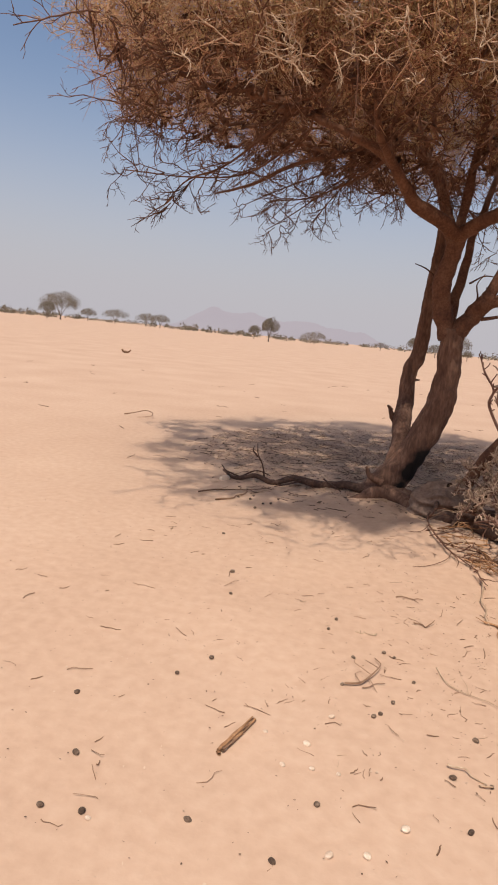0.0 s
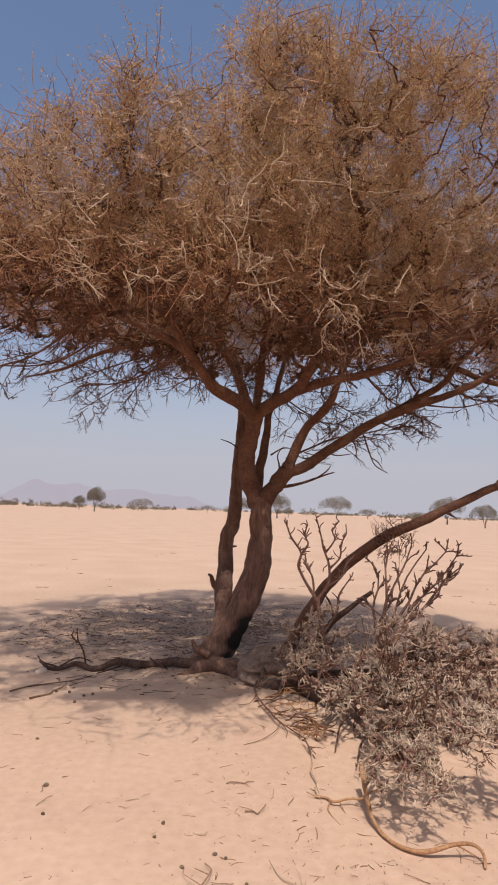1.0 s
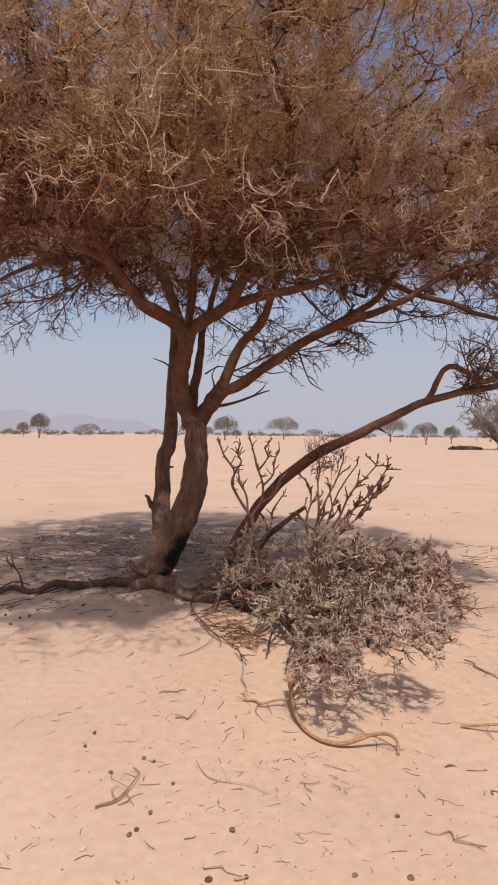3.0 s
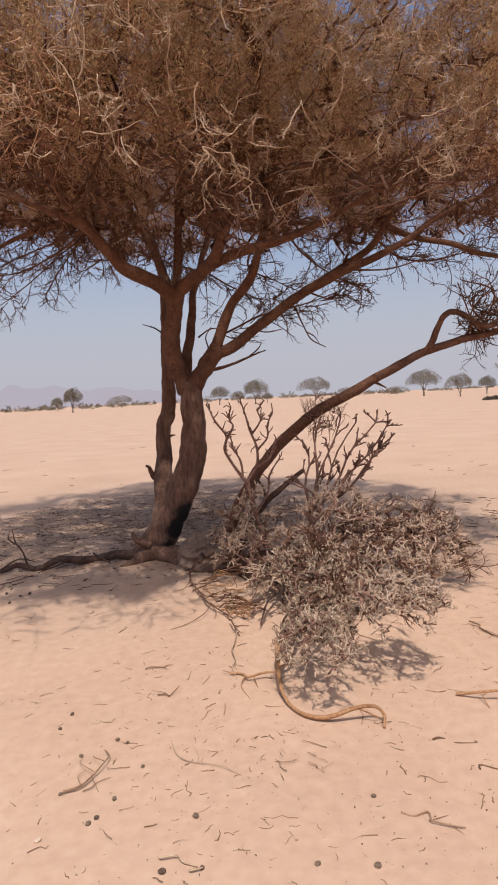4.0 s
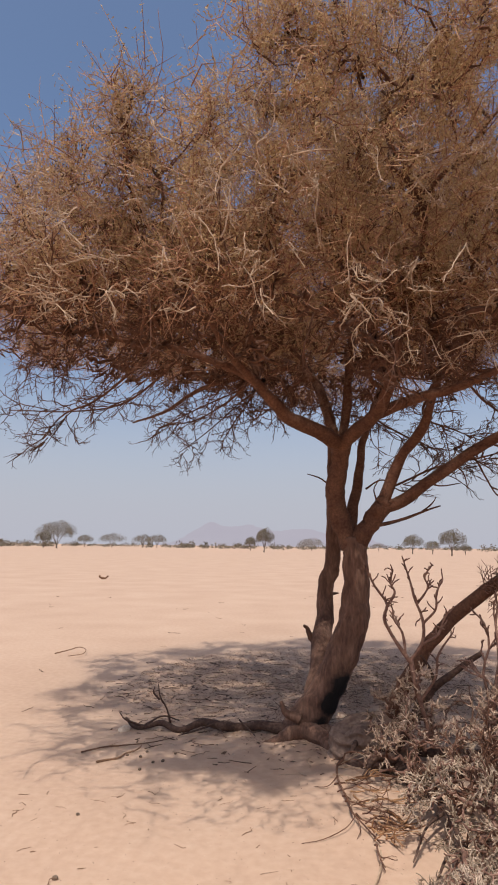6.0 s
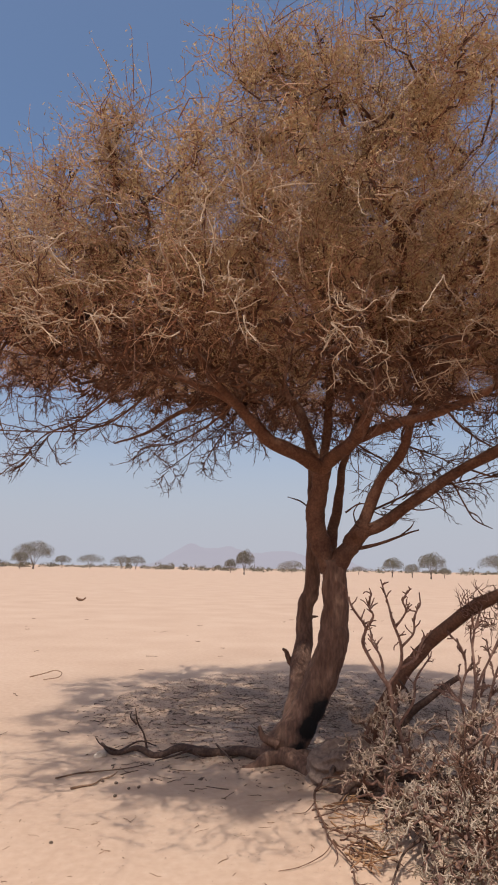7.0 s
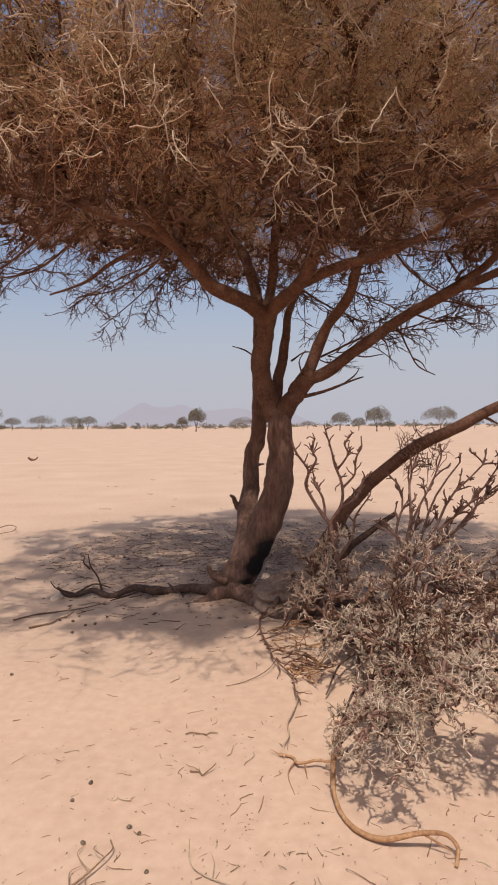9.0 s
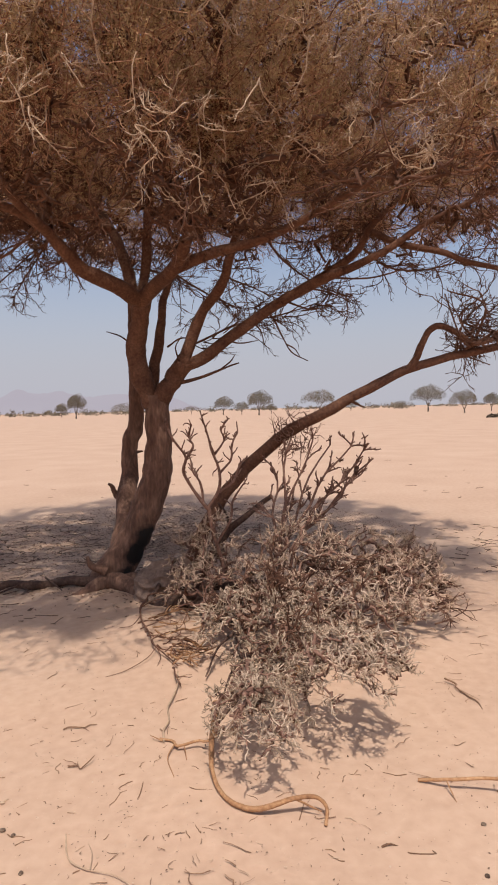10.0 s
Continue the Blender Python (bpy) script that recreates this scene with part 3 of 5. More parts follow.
    for k, points in enumerate((
            [(0.6, 7.6, 3.75), (0.0, 8.1, 3.5), (-0.5, 8.45, 3.2), (-0.92, 8.66, 2.97)], [(0.2, 8.0, 3.6), (-0.1, 8.3, 3.3), (-0.3, 8.5, 3.08)], [(0.1, 7.9, 3.65), (-0.6, 8.2, 3.45), (-1.2, 8.5, 3.25)],
            [(-0.4, 5.8, 3.45), (-0.9, 5.85, 3.06), (-1.25, 5.87, 2.92), (-1.45, 5.87, 2.7)], [(-0.2, 5.9, 3.4), (-0.7, 6.0, 3.05), (-1.3, 6.1, 3.0), (-2.0, 6.2, 3.05)],
            [(1.2, 7.0, 3.1), (1.5, 7.8, 3.22), (1.9, 8.3, 3.15)], [(2.1, 6.9, 3.05), (2.5, 7.5, 3.0), (2.9, 7.9, 2.92)],
            [(2.7, 6.7, 3.1), (3.2, 7.3, 2.98), (3.6, 7.5, 2.9)], [(1.65, 7.1, 3.05), (2.2, 7.6, 2.85), (2.5, 7.8, 2.82)], [(3.28, 6.12, 3.11), (3.6, 6.3, 2.97), (4.0, 6.4, 2.97), (4.5, 6.3, 3.08)],
            [(0.55, 5.78, 3.17), (0.2, 6.2, 3.05), (-0.2, 6.6, 2.98), (-0.6, 6.9, 3.0)], [(1.75, 6.6, 2.3), (2.2, 6.7, 2.5), (2.7, 6.8, 2.62), (3.1, 6.8, 2.75)], [(0.9, 6.1, 2.88), (0.7, 6.5, 3.05), (0.4, 7.0, 3.15)])):
        near = N[np.argmin(np.linalg.norm(N - np.array(points[0]), axis=1))]
        line = add("branch", [tuple(near)] + points, 0.014, 0.005, LIMB, 160 + k, 20, 7, False)
        line = line + np.cumsum(g.normal(0, 0.006, line.shape), axis=0)
        at.append(line[5:])
        dr.append(unit(np.gradient(line, axis=0))[5:])
    at, dr = np.concatenate(at), np.concatenate(dr)
    web, thick = tracery(g, at, dr + np.array([0, 0, -0.05]), 300, (0.2, 0.55), (5, 2), 0.0058, 1.5)
    part("bare_tracery", mesh("bare_tracery", *joined([tube_batch(x + off, w, 4 if k == 0 else 3) for k, (x, w) in enumerate(zip(web, thick))]), LIMB), tree, "bare dark forked twigs arching out under the crown", "stuff")

    # upright shoots that break the top outline
    a = crown_points(g, 280, 0.93, 1.0, 0.3)
    up = np.stack([g.normal(0, 0.28, 280), g.normal(0, 0.28, 280), g.uniform(0.5, 1, 280)], -1) * g.uniform(0.1, 0.6, 280)[:, None]
    s6 = np.linspace(0, 1, 6)[None, :, None]
    shoots = a[:, None] - up[:, None] * 0.4 + up[:, None] * s6 * 1.3 + np.cumsum(g.normal(0, 0.024, (280, 6, 3)), axis=1)
    part("shoot_mass", mesh("shoot_mass", *tube_batch(shoots + off, np.full((280, 1), 0.0038) * np.linspace(1, 0.35, 6), 4), TWIG), tree, "straight shoots standing out of the crown", "stuff")

    # bare pale dead twigs in the sun on the outside, thickest on the front
    n = 300
    ang = np.where(np.arange(n) < 220, g.normal(-1.6, 0.36, n), g.uniform(-2.7, -0.3, n))
    s0 = g.uniform(0.92, 1.06, n)
    at = np.stack([CROWN[0] + SIZE[0] * s0 * np.cos(ang), CROWN[1] + SIZE[1] * s0 * np.sin(ang), np.zeros(n)], -1)
    low = crown_floor(at[:, 0], at[:, 1])
    at[:, 2] = low + (np.maximum(crown_top(at[:, 0], at[:, 1]), low + 1.0) - low) * g.uniform(0.1, 0.95, n)
    at = tuck(at)
    out = np.stack([np.cos(ang) * 0.25, np.sin(ang) * 0.25, np.full(n, -0.15)], -1) + g.normal(0, 0.55, (n, 3))
    web, thick = tracery(g, at, out, 300, (0.1, 0.38), (5, 2), 0.0039, 1.8)
    part("dead_tracery", mesh("dead_tracery", *joined([tube_batch(x + off, w, 4 if k == 0 else 3) for k, (x, w) in enumerate(zip(web, thick))]), PALE), tree, "pale bleached dead twigs", "stuff")

    # small leaves
    s0 = g.integers(0, len(twigs), 1350000)
    f = g.uniform(0.15, 1.05, len(s0))[:, None]
    at = twigs[s0, 0] * (1 - f) + twigs[s0, 2] * f + g.normal(0, 0.022, (len(s0), 3))
    above = at[:, 2] - crown_floor(at[:, 0], at[:, 1])
    rim = np.sqrt(((at[:, 0] - CROWN[0]) / SIZE[0]) ** 2 + ((at[:, 1] - CROWN[1]) / SIZE[1]) ** 2)
    keep = g.uniform(0, 1, len(s0)) < np.clip(above / 0.9 - 0.12, 0.02, 1) * 0.85 + np.clip(rim - 0.75, 0, 0.3) * np.clip(above / 0.4, 0, 1)
    keep &= g.uniform(0, 1, len(s0)) < airy(at)
    keep &= g.uniform(0, 1, len(s0)) < 0.06 + 0.94 * open_here(at)
    at = at[keep]
    n = len(at)
    u = unit(g.normal(0, 1, (n, 3))) * g.uniform(0.009, 0.018, n)[:, None]
    w = unit(np.cross(u, g.normal(0, 1, (n, 3)))) * g.uniform(0.0028, 0.005, n)[:, None]
    v = np.stack([at - u - w, at + u, at - u + w], 1).reshape(-1, 3)
    part("foliage", mesh("foliage", v + off, np.arange(3 * n).reshape(-1, 3), LEAF, False), tree, "tiny dry golden-olive leaves", "stuff")


build_acacia()


# ---- the long low branch that reaches out through the shrub ----
def build_arm():
    arm = tagged(empty("low_branch", (1.9, 6.25, 0.1)), "long bare brown branch rising low through the shrub", "branch")
    off = -np.array(arm.location)

    def add(name, points, r0, r1, seed, count=20, sides=10, label="", mat=LIMB):
        v, q, line, _ = limb(points, r0, r1, count, sides, 0.09, seed, 0.8, 0.06 if r0 > 0.03 else 0.0)
        part(name, mesh(name, v + off, q, mat), arm, label)
        return line

    add("main_stem", [(1.42, 6.35, 0.03), (1.6, 6.28, 0.2), (1.71, 6.15, 0.42), (1.82, 6.08, 0.66), (1.96, 6.0, 0.92), (2.06, 5.98, 1.04), (2.23, 5.97, 1.22), (2.5, 5.69, 1.47), (2.72, 5.48, 1.62), (3.05, 5.35, 1.8), (3.42, 5.38, 1.97), (3.77, 5.35, 2.06), (4.1, 5.35, 2.13), (4.35, 5.25, 2.19), (4.58, 5.15, 2.3), (4.85, 5.05, 2.43), (5.19, 4.95, 2.62), (5.6, 4.95, 2.8), (6.0, 5.0, 3.05)], 0.071, 0.02, 51, 90, 18)
    add("arch", [(3.4, 5.37, 1.95), (3.47, 5.35, 2.04), (3.5, 5.33, 2.14), (3.56, 5.3, 2.25), (3.64, 5.25, 2.28), (3.79, 5.25, 2.22), (3.93, 5.25, 2.15), (4.16, 5.25, 2.23), (4.44, 5.25, 2.38)], 0.032, 0.018, 52, 34, 10, "branch arching up and back down")
    add("side_branch", [(4.15, 5.3, 2.14), (4.42, 5.15, 2.06), (4.65, 5.05, 2.0), (4.77, 4.95, 2.04)], 0.016, 0.004, 53, 16, 6)
    g = rng(77)
    ends = []
    for k in range(24):
        s = g.uniform(0, 1) if k < 15 else g.uniform(1, 1.75)
        p = np.array([3.8 + 1.25 * s, 5.33 - 0.3 * min(s, 1), 2.09 + 0.45 * s])
        q = p + np.array([g.normal(0.15, 0.25), g.normal(0, 0.25), g.uniform(-0.1, 0.55)])
        m = (p + q) / 2 + g.normal(0, 0.12, 3)
        line = add("side_branch", [p, m, q], 0.011, 0.005, 100 + k, 10, 6)
        ends.append(line)
    ends = np.concatenate(ends)
    web, thick = tracery(g, ends, np.tile([0.25, 0.0, 0.2], (len(ends), 1)), 150, (0.15, 0.5), (5, 2), 0.0058, 1.9)
    part("twig_tangle", mesh("twig_tangle", *joined([tube_batch(x + off, w, 3) for x, w in zip(web, thick)]), LIMB), arm, "bare crooked twigs", "stuff")
    n = 30000
    k = g.integers(0, len(web[2]), n)
    at = web[2][k, g.integers(0, 3, n)] + g.normal(0, 0.012, (n, 3))
    at = at[at[:, 2] > 2.35 + 0.7 * np.clip(5.0 - at[:, 0], 0, 1)]
    n = len(at)
    u = unit(g.normal(0, 1, (n, 3))) * g.uniform(0.008, 0.016, n)[:, None]
    w = unit(np.cross(u, g.normal(0, 1, (n, 3)))) * g.uniform(0.0028, 0.005, n)[:, None]
    part("foliage", mesh("foliage", np.stack([at - u - w, at + u, at - u + w], 1).reshape(-1, 3) + off, np.arange(3 * n).reshape(-1, 3), LEAF, False), arm, "tiny dry golden-olive leaves", "stuff")
    s = np.linspace(0, 1, 5)[None, :, None]
    # short snags and a tuft of twigs on the stem
    for k, (x, y, z, dx, dz) in enumerate(((2.12, 5.99, 1.08, 0.05, 0.12), (2.7, 5.5, 1.6, 0.06, 0.07), (2.95, 5.38, 1.72, 0.1, -0.05), (2.42, 5.77, 1.38, -0.02, 0.08), (2.85, 5.43, 1.7, 0.05, 0.06))):
        add("snag", [(x, y, z), (x + dx, y, z + dz)], 0.018, 0.006, 140 + k, 6, 6)
    base = np.stack([g.uniform(2.38, 2.7, 120), g.normal(5.6, 0.06, 120), g.uniform(1.3, 1.6, 120)], -1)
    d = unit(g.normal(0, 1, (120, 3)) + np.array([0, 0, 0.3])) * g.uniform(0.06, 0.2, 120)[:, None]
    tw = base[:, None] + d[:, None] * s + g.normal(0, 0.012, (120, 5, 3)) * (s > 0)
    part("twig_tuft", mesh("twig_tuft", *tube_batch(tw + off, np.full((120, 1), 0.004) * np.linspace(1, 0.4, 5), 4), SHRUB_STEM), arm, "", "stuff")


build_arm()


# ---- the grey shrub ----
def antlers(g, base, goals, count=8, wobble=0.03):
    """Branches from a base to each goal, each from the nearest wood there is."""
    N, W, D, O = np.array([base]), np.array([[0, 0, 1.0]]), np.zeros(1), np.array([-1])
    lines, parents = [], []
    goals = goals[np.argsort(np.linalg.norm(goals - base, axis=1))]
    for k, goal in enumerate(goals):
        gap = np.linalg.norm(N - goal, axis=1)
        i = int(np.argmin(gap + 0.35 * D))
        d = gap[i]
        mid = N[i] + (0.5 * W[i] + 0.5 * unit(goal - N[i])) * d * 0.5 + g.normal(0, 0.1, 3) * d
        s = np.linspace(0, 1, count)[:, None]
        line = (1 - s) ** 2 * N[i] + 2 * s * (1 - s) * mid + s ** 2 * goal
        line[1:] += g.normal(0, wobble * 0.3, (count - 1, 3))
        lines.append(line)
        parents.append(O[i])
        N = np.vstack([N, line[2:]])
        W = np.vstack([W, unit(np.gradient(line, axis=0))[2:]])
        D = np.append(D, D[i] + d * np.linspace(0.3, 1, count - 2))
        O = np.append(O, np.full(count - 2, k))
    load = np.ones(len(lines))
    for k in range(len(lines) - 1, -1, -1):
        if parents[k] >= 0:
            load[parents[k]] += load[k]
    return np.array(lines), load


def sprigs(g, lines, n, low, high, width, first=4, upward=0.5, each=5):
    """Forked sprigs with blunt stubby side shoots on the outer parts of branches."""
    flat = lines[:, first:].reshape(-1, 3)
    way = unit(np.gradient(lines, axis=1))[:, first:].reshape(-1, 3)
    pick = g.integers(0, len(flat), n)
    main, mw = wander(g, flat[pick], unit(0.8 * way[pick] + g.normal(0, 0.55, (n, 3)) + np.array([0, 0, upward])), g.uniform(low, high, n), 6, 0.34)
    m, c = np.repeat(np.arange(n), each), g.integers(1, 5, n * each)
    side, _ = wander(g, main[m, c], unit(mw[m, c] + g.normal(0, 0.6, (n * each, 3)) + np.array([0, 0, 0.15])), g.uniform(0.2, 0.5, n * each) * g.uniform(low, high, n * each), 4, 0.4)
    r1 = g.uniform(0.75, 1.2, n)[:, None] * width * np.array([1.0, 1.0, 0.95, 0.9, 0.9, 0.55])
    r2 = g.uniform(0.7, 1.1, n * each)[:, None] * width * np.array([0.85, 0.9, 0.9, 0.5])
    return joined([tube_batch(main, r1, 4), tube_batch(side, r2, 3)])


def build_shrub():
    shrub = tagged(empty("shrub", (2.2, 5.2, 0.0)), "low spreading grey-green desert shrub with stubby dry shoots", "shrub")
    off = -np.array(shrub.location)
    g = rng(31)

    def clump(name, base, goals, shoots, r, mat_tip=SHRUB_TIP, label="", first=3, low=0.045, high=0.11, width=0.004, upward=0.5):
        lines, load = antlers(g, np.array(base), goals)
        rad = np.minimum(r * np.sqrt(load) + 0.0022, 0.017)[:, None] * np.linspace(1, 0.6, 8)
        order = np.argsort(-load)
        for k in order[:8]:
            part("stem", mesh("stem", *tube_batch(lines[k:k + 1] + off, rad[k:k + 1], 6), SHRUB_STEM), shrub)
        stem = part(name, mesh(name, *tube_batch(lines[order[8:]] + off, rad[order[8:]], 5), SHRUB_STEM), shrub, label, "stuff")
        v, q = sprigs(g, lines, shoots, low, high, width, first, upward)
        part("shoot_mass", mesh("shoot_mass", v + off, q, mat_tip), stem, "", "stuff")

    def mound(n, cx, cy, rx, ry, h, low=0.15):
        a, s = g.uniform(0, 2 * np.pi, n), np.sqrt(g.uniform(0, 1, n))
        x, y = cx + rx * s * np.cos(a), cy + ry * s * np.sin(a)
        top = h * np.sqrt(np.clip(1 - 0.8 * s * s, 0, 1)) * (1 + 0.18 * np.sin(6 * x) * np.cos(5 * y))
        return np.stack([x, y, ground_height(x, y) + top * g.uniform(low, 1, n) ** 0.6], -1)

    def hover(n, cx, cy, rx, ry, z0, z1):
        """Goals of a spray that is held clear of the sand, ragged below."""
        a, s = g.uniform(0, 2 * np.pi, n), np.sqrt(g.uniform(0, 1, n))
        return np.stack([cx + rx * s * np.cos(a), cy + ry * s * np.sin(a), g.uniform(z0, z1, n) - 0.1 * s * s], -1)

    clump("stem_tangle", (2.35, 5.2, 0.05), mound(250, 2.75, 4.95, 0.77, 0.62, 0.80, 0.25), 900, 0.0042)
    clump("stem_tangle", (2.3, 4.9, 0.05), mound(110, 2.55, 4.45, 0.6, 0.32, 0.55, 0.3), 400, 0.004, SHRUB_GREEN)
    clump("stem_tangle", (2.0, 4.8, 0.05), mound(90, 2.05, 4.5, 0.4, 0.48, 0.5, 0.3), 290, 0.004, SHRUB_GREEN)
    clump("stem_tangle", (1.8, 5.3, 0.08), mound(34, 1.75, 5.12, 0.3, 0.36, 0.56, 0.3), 90, 0.004)
    clump("stem_tangle", (1.95, 4.3, 0.12), hover(74, 1.9, 3.33, 0.22, 0.33, 0.3, 0.44), 280, 0.0036, SHRUB_GREEN, low=0.04, high=0.1, width=0.0031, upward=0.2)
    clump("stem_tangle", (2.05, 4.4, 0.12), hover(64, 2.02, 3.9, 0.24, 0.36, 0.16, 0.4), 230, 0.0036, SHRUB_GREEN, low=0.04, high=0.1, width=0.0034, upward=0.3)
    clump("stem_tangle", (2.3, 4.4, 0.12), hover(90, 2.38, 3.46, 0.27, 0.3, 0.42, 0.58), 400, 0.0036, SHRUB_GREEN, low=0.04, high=0.1, width=0.0032, upward=0.2)
    clump("stem_tangle", (1.88, 5.45, 0.3), mound(36, 1.88, 5.4, 0.28, 0.2, 0.78, 0.4), 90, 0.0036)
    clump("stem_tangle", (3.1, 5.1, 0.05), mound(60, 3.32, 5.02, 0.32, 0.45, 0.6, 0.3), 260, 0.004)

    at = np.concatenate([mound(60, 2.65, 4.95, 0.8, 0.6, 0.5), mound(40, 2.3, 4.5, 0.4, 0.5, 0.4)])
    web, thick = tracery(g, at, unit((at - np.array([2.3, 5.0, 0.1])) * np.array([0.6, 0.6, 0.2])) + np.array([0.15, 0, 0.5]), 90, (0.2, 0.45), (4, 2), 0.0065, 1.5)
    part("stem_tangle", mesh("stem_tangle", *joined([tube_batch(x + off, w, 4) for x, w in zip(web, thick)]), LIMB), shrub, "bare dark reddish-brown stems", "stuff")

    def fan(base, tips, r, seed, label, forks):
        """Sinuous stems from one foot to each tip, with upcurved forks that end in blunt stubs."""
        h = rng(seed)
        stems, radii = [], []
        s = np.linspace(0, 1, 8)[:, None]
        for tip in tips:
            tip = np.array(tip)
            foot = np.array(base) + h.normal(0, 0.03, 3)
            mid = foot * 0.45 + tip * 0.55 + np.array([(foot[0] - tip[0]) * 0.2, 0, -0.04]) + h.normal(0, 0.03, 3)
            bow = unit(np.cross(tip - foot, np.array([0, 1, 0]))) * np.sin(s * h.uniform(7, 11) + h.uniform(0, 6)) * 0.022 * np.minimum(1, 4 * s)
            line = (1 - s) ** 2 * foot + 2 * s * (1 - s) * mid + s ** 2 * tip + bow
            stems.append(line)
            radii.append(r * np.linspace(0.95, 0.42, 8))
            n = forks
            i = h.integers(3, 8, n)
            way = unit(line[i] - line[i - 1])
            fork, fw = wander(h, line[i], unit(way + h.normal(0, 0.5, (n, 3)) + np.array([0, 0, 0.25])), h.uniform(0.06, 0.17, n), 8, 0.16)
            stems.extend(fork)
            radii.extend([r * np.linspace(0.5, 0.33, 8)] * n)
            m, c = np.repeat(np.arange(n), 5), h.integers(2, 7, 5 * n)
            stub, _ = wander(h, fork[m, c], unit(fw[m, c] + h.normal(0, 0.55, (5 * n, 3)) + np.array([0, 0, 0.3])), h.uniform(0.015, 0.05, 5 * n), 8, 0.12)
            stems.extend(stub)
            radii.extend([r * np.linspace(0.36, 0.3, 8)] * (5 * n))
        part("tall_stem", mesh("tall_stem", *tube_batch(np.array(stems) + off, np.array(radii), 5), SHRUB_STEM), shrub, label)

    # taller bare antler-like stems
    for k, (points, r0, r1) in enumerate((
            ([(1.95, 5.52, 0.3), (1.87, 5.5, 0.62), (1.80, 5.48, 0.92)], 0.021, 0.018),
            ([(1.80, 5.48, 0.9), (1.70, 5.46, 1.04), (1.62, 5.45, 1.2), (1.64, 5.45, 1.32), (1.55, 5.45, 1.45), (1.49, 5.45, 1.58)], 0.016, 0.006),
            ([(1.64, 5.45, 1.3), (1.70, 5.44, 1.4), (1.67, 5.45, 1.47), (1.69, 5.45, 1.57)], 0.011, 0.006),
            ([(1.80, 5.48, 0.9), (1.89, 5.46, 1.04), (1.90, 5.45, 1.2), (1.85, 5.45, 1.35), (1.81, 5.45, 1.5), (1.76, 5.45, 1.67)], 0.015, 0.006),
            ([(1.86, 5.45, 1.32), (1.94, 5.45, 1.44), (1.92, 5.45, 1.52), (1.98, 5.45, 1.61)], 0.010, 0.006),
            ([(1.90, 5.45, 1.18), (1.99, 5.44, 1.28), (2.0, 5.45, 1.4), (2.05, 5.45, 1.5)], 0.011, 0.006),
            ([(1.77, 5.47, 0.95), (1.75, 5.46, 1.1), (1.69, 5.45, 1.2), (1.68, 5.45, 1.28)], 0.011, 0.006),
            ([(1.89, 5.46, 1.03), (2.0, 5.45, 1.1), (2.05, 5.45, 1.22), (2.12, 5.45, 1.3)], 0.011, 0.006),
            ([(1.87, 5.5, 0.62), (1.98, 5.48, 0.8), (2.0, 5.48, 0.95), (2.1, 5.48, 1.1)], 0.013, 0.006))):
        v, q, line, _ = limb(points, r0, r1, 20, 7, 0.1, 80 + k)
        antler = part("tall_stem", mesh("tall_stem", v + off, q, SHRUB_STEM), shrub, "bare forked grey-brown stem like an antler")
        if k:
            h = rng(500 + k)
            n = 16 if len(points) > 4 else 10
            m = h.integers(6, 20, n)
            side = np.stack([h.choice([-1, 1], n) * h.uniform(0.3, 0.7, n), h.normal(0, 0.3, n), h.uniform(0.7, 1.1, n)], -1)
            shoot, _ = wander(h, line[m], unit(side), h.uniform(0.025, 0.1, n), 6, 0.28)
            part("shoot_mass", mesh("shoot_mass", *tube_batch(shoot + off, np.full((n, 1), 0.0062) * np.linspace(1, 0.7, 6), 5), SHRUB_STEM), antler, "", "stuff")
    stubby = "brown forked stem with stubby shoots"
    fan((2.3, 5.45, 0.55), [(2.47, 5.45, 1.45), (2.36, 5.5, 1.18)], 0.016, 3, stubby, 6)
    fan((2.36, 5.43, 0.55), [(2.62, 5.4, 1.4), (2.55, 5.45, 1.12), (2.78, 5.45, 1.38)], 0.015, 7, stubby, 5)
    fan((2.42, 5.42, 0.55), [(2.92, 5.35, 1.38), (3.04, 5.35, 1.33), (3.09, 5.4, 1.22)], 0.016, 4, stubby, 11)
    fan((2.45, 5.4, 0.55), [(3.0, 5.35, 1.12), (2.86, 5.3, 1.02)], 0.014, 5, stubby, 7)
    fan((2.4, 5.3, 0.5), [(2.7, 5.3, 1.0), (2.2, 5.3, 0.95)], 0.014, 6, stubby, 6)
    clump("stem_tangle", (1.74, 5.75, 0.2), hover(38, 1.74, 5.62, 0.27, 0.16, 0.42, 0.78), 150, 0.0036, low=0.05, high=0.12)


build_shrub()


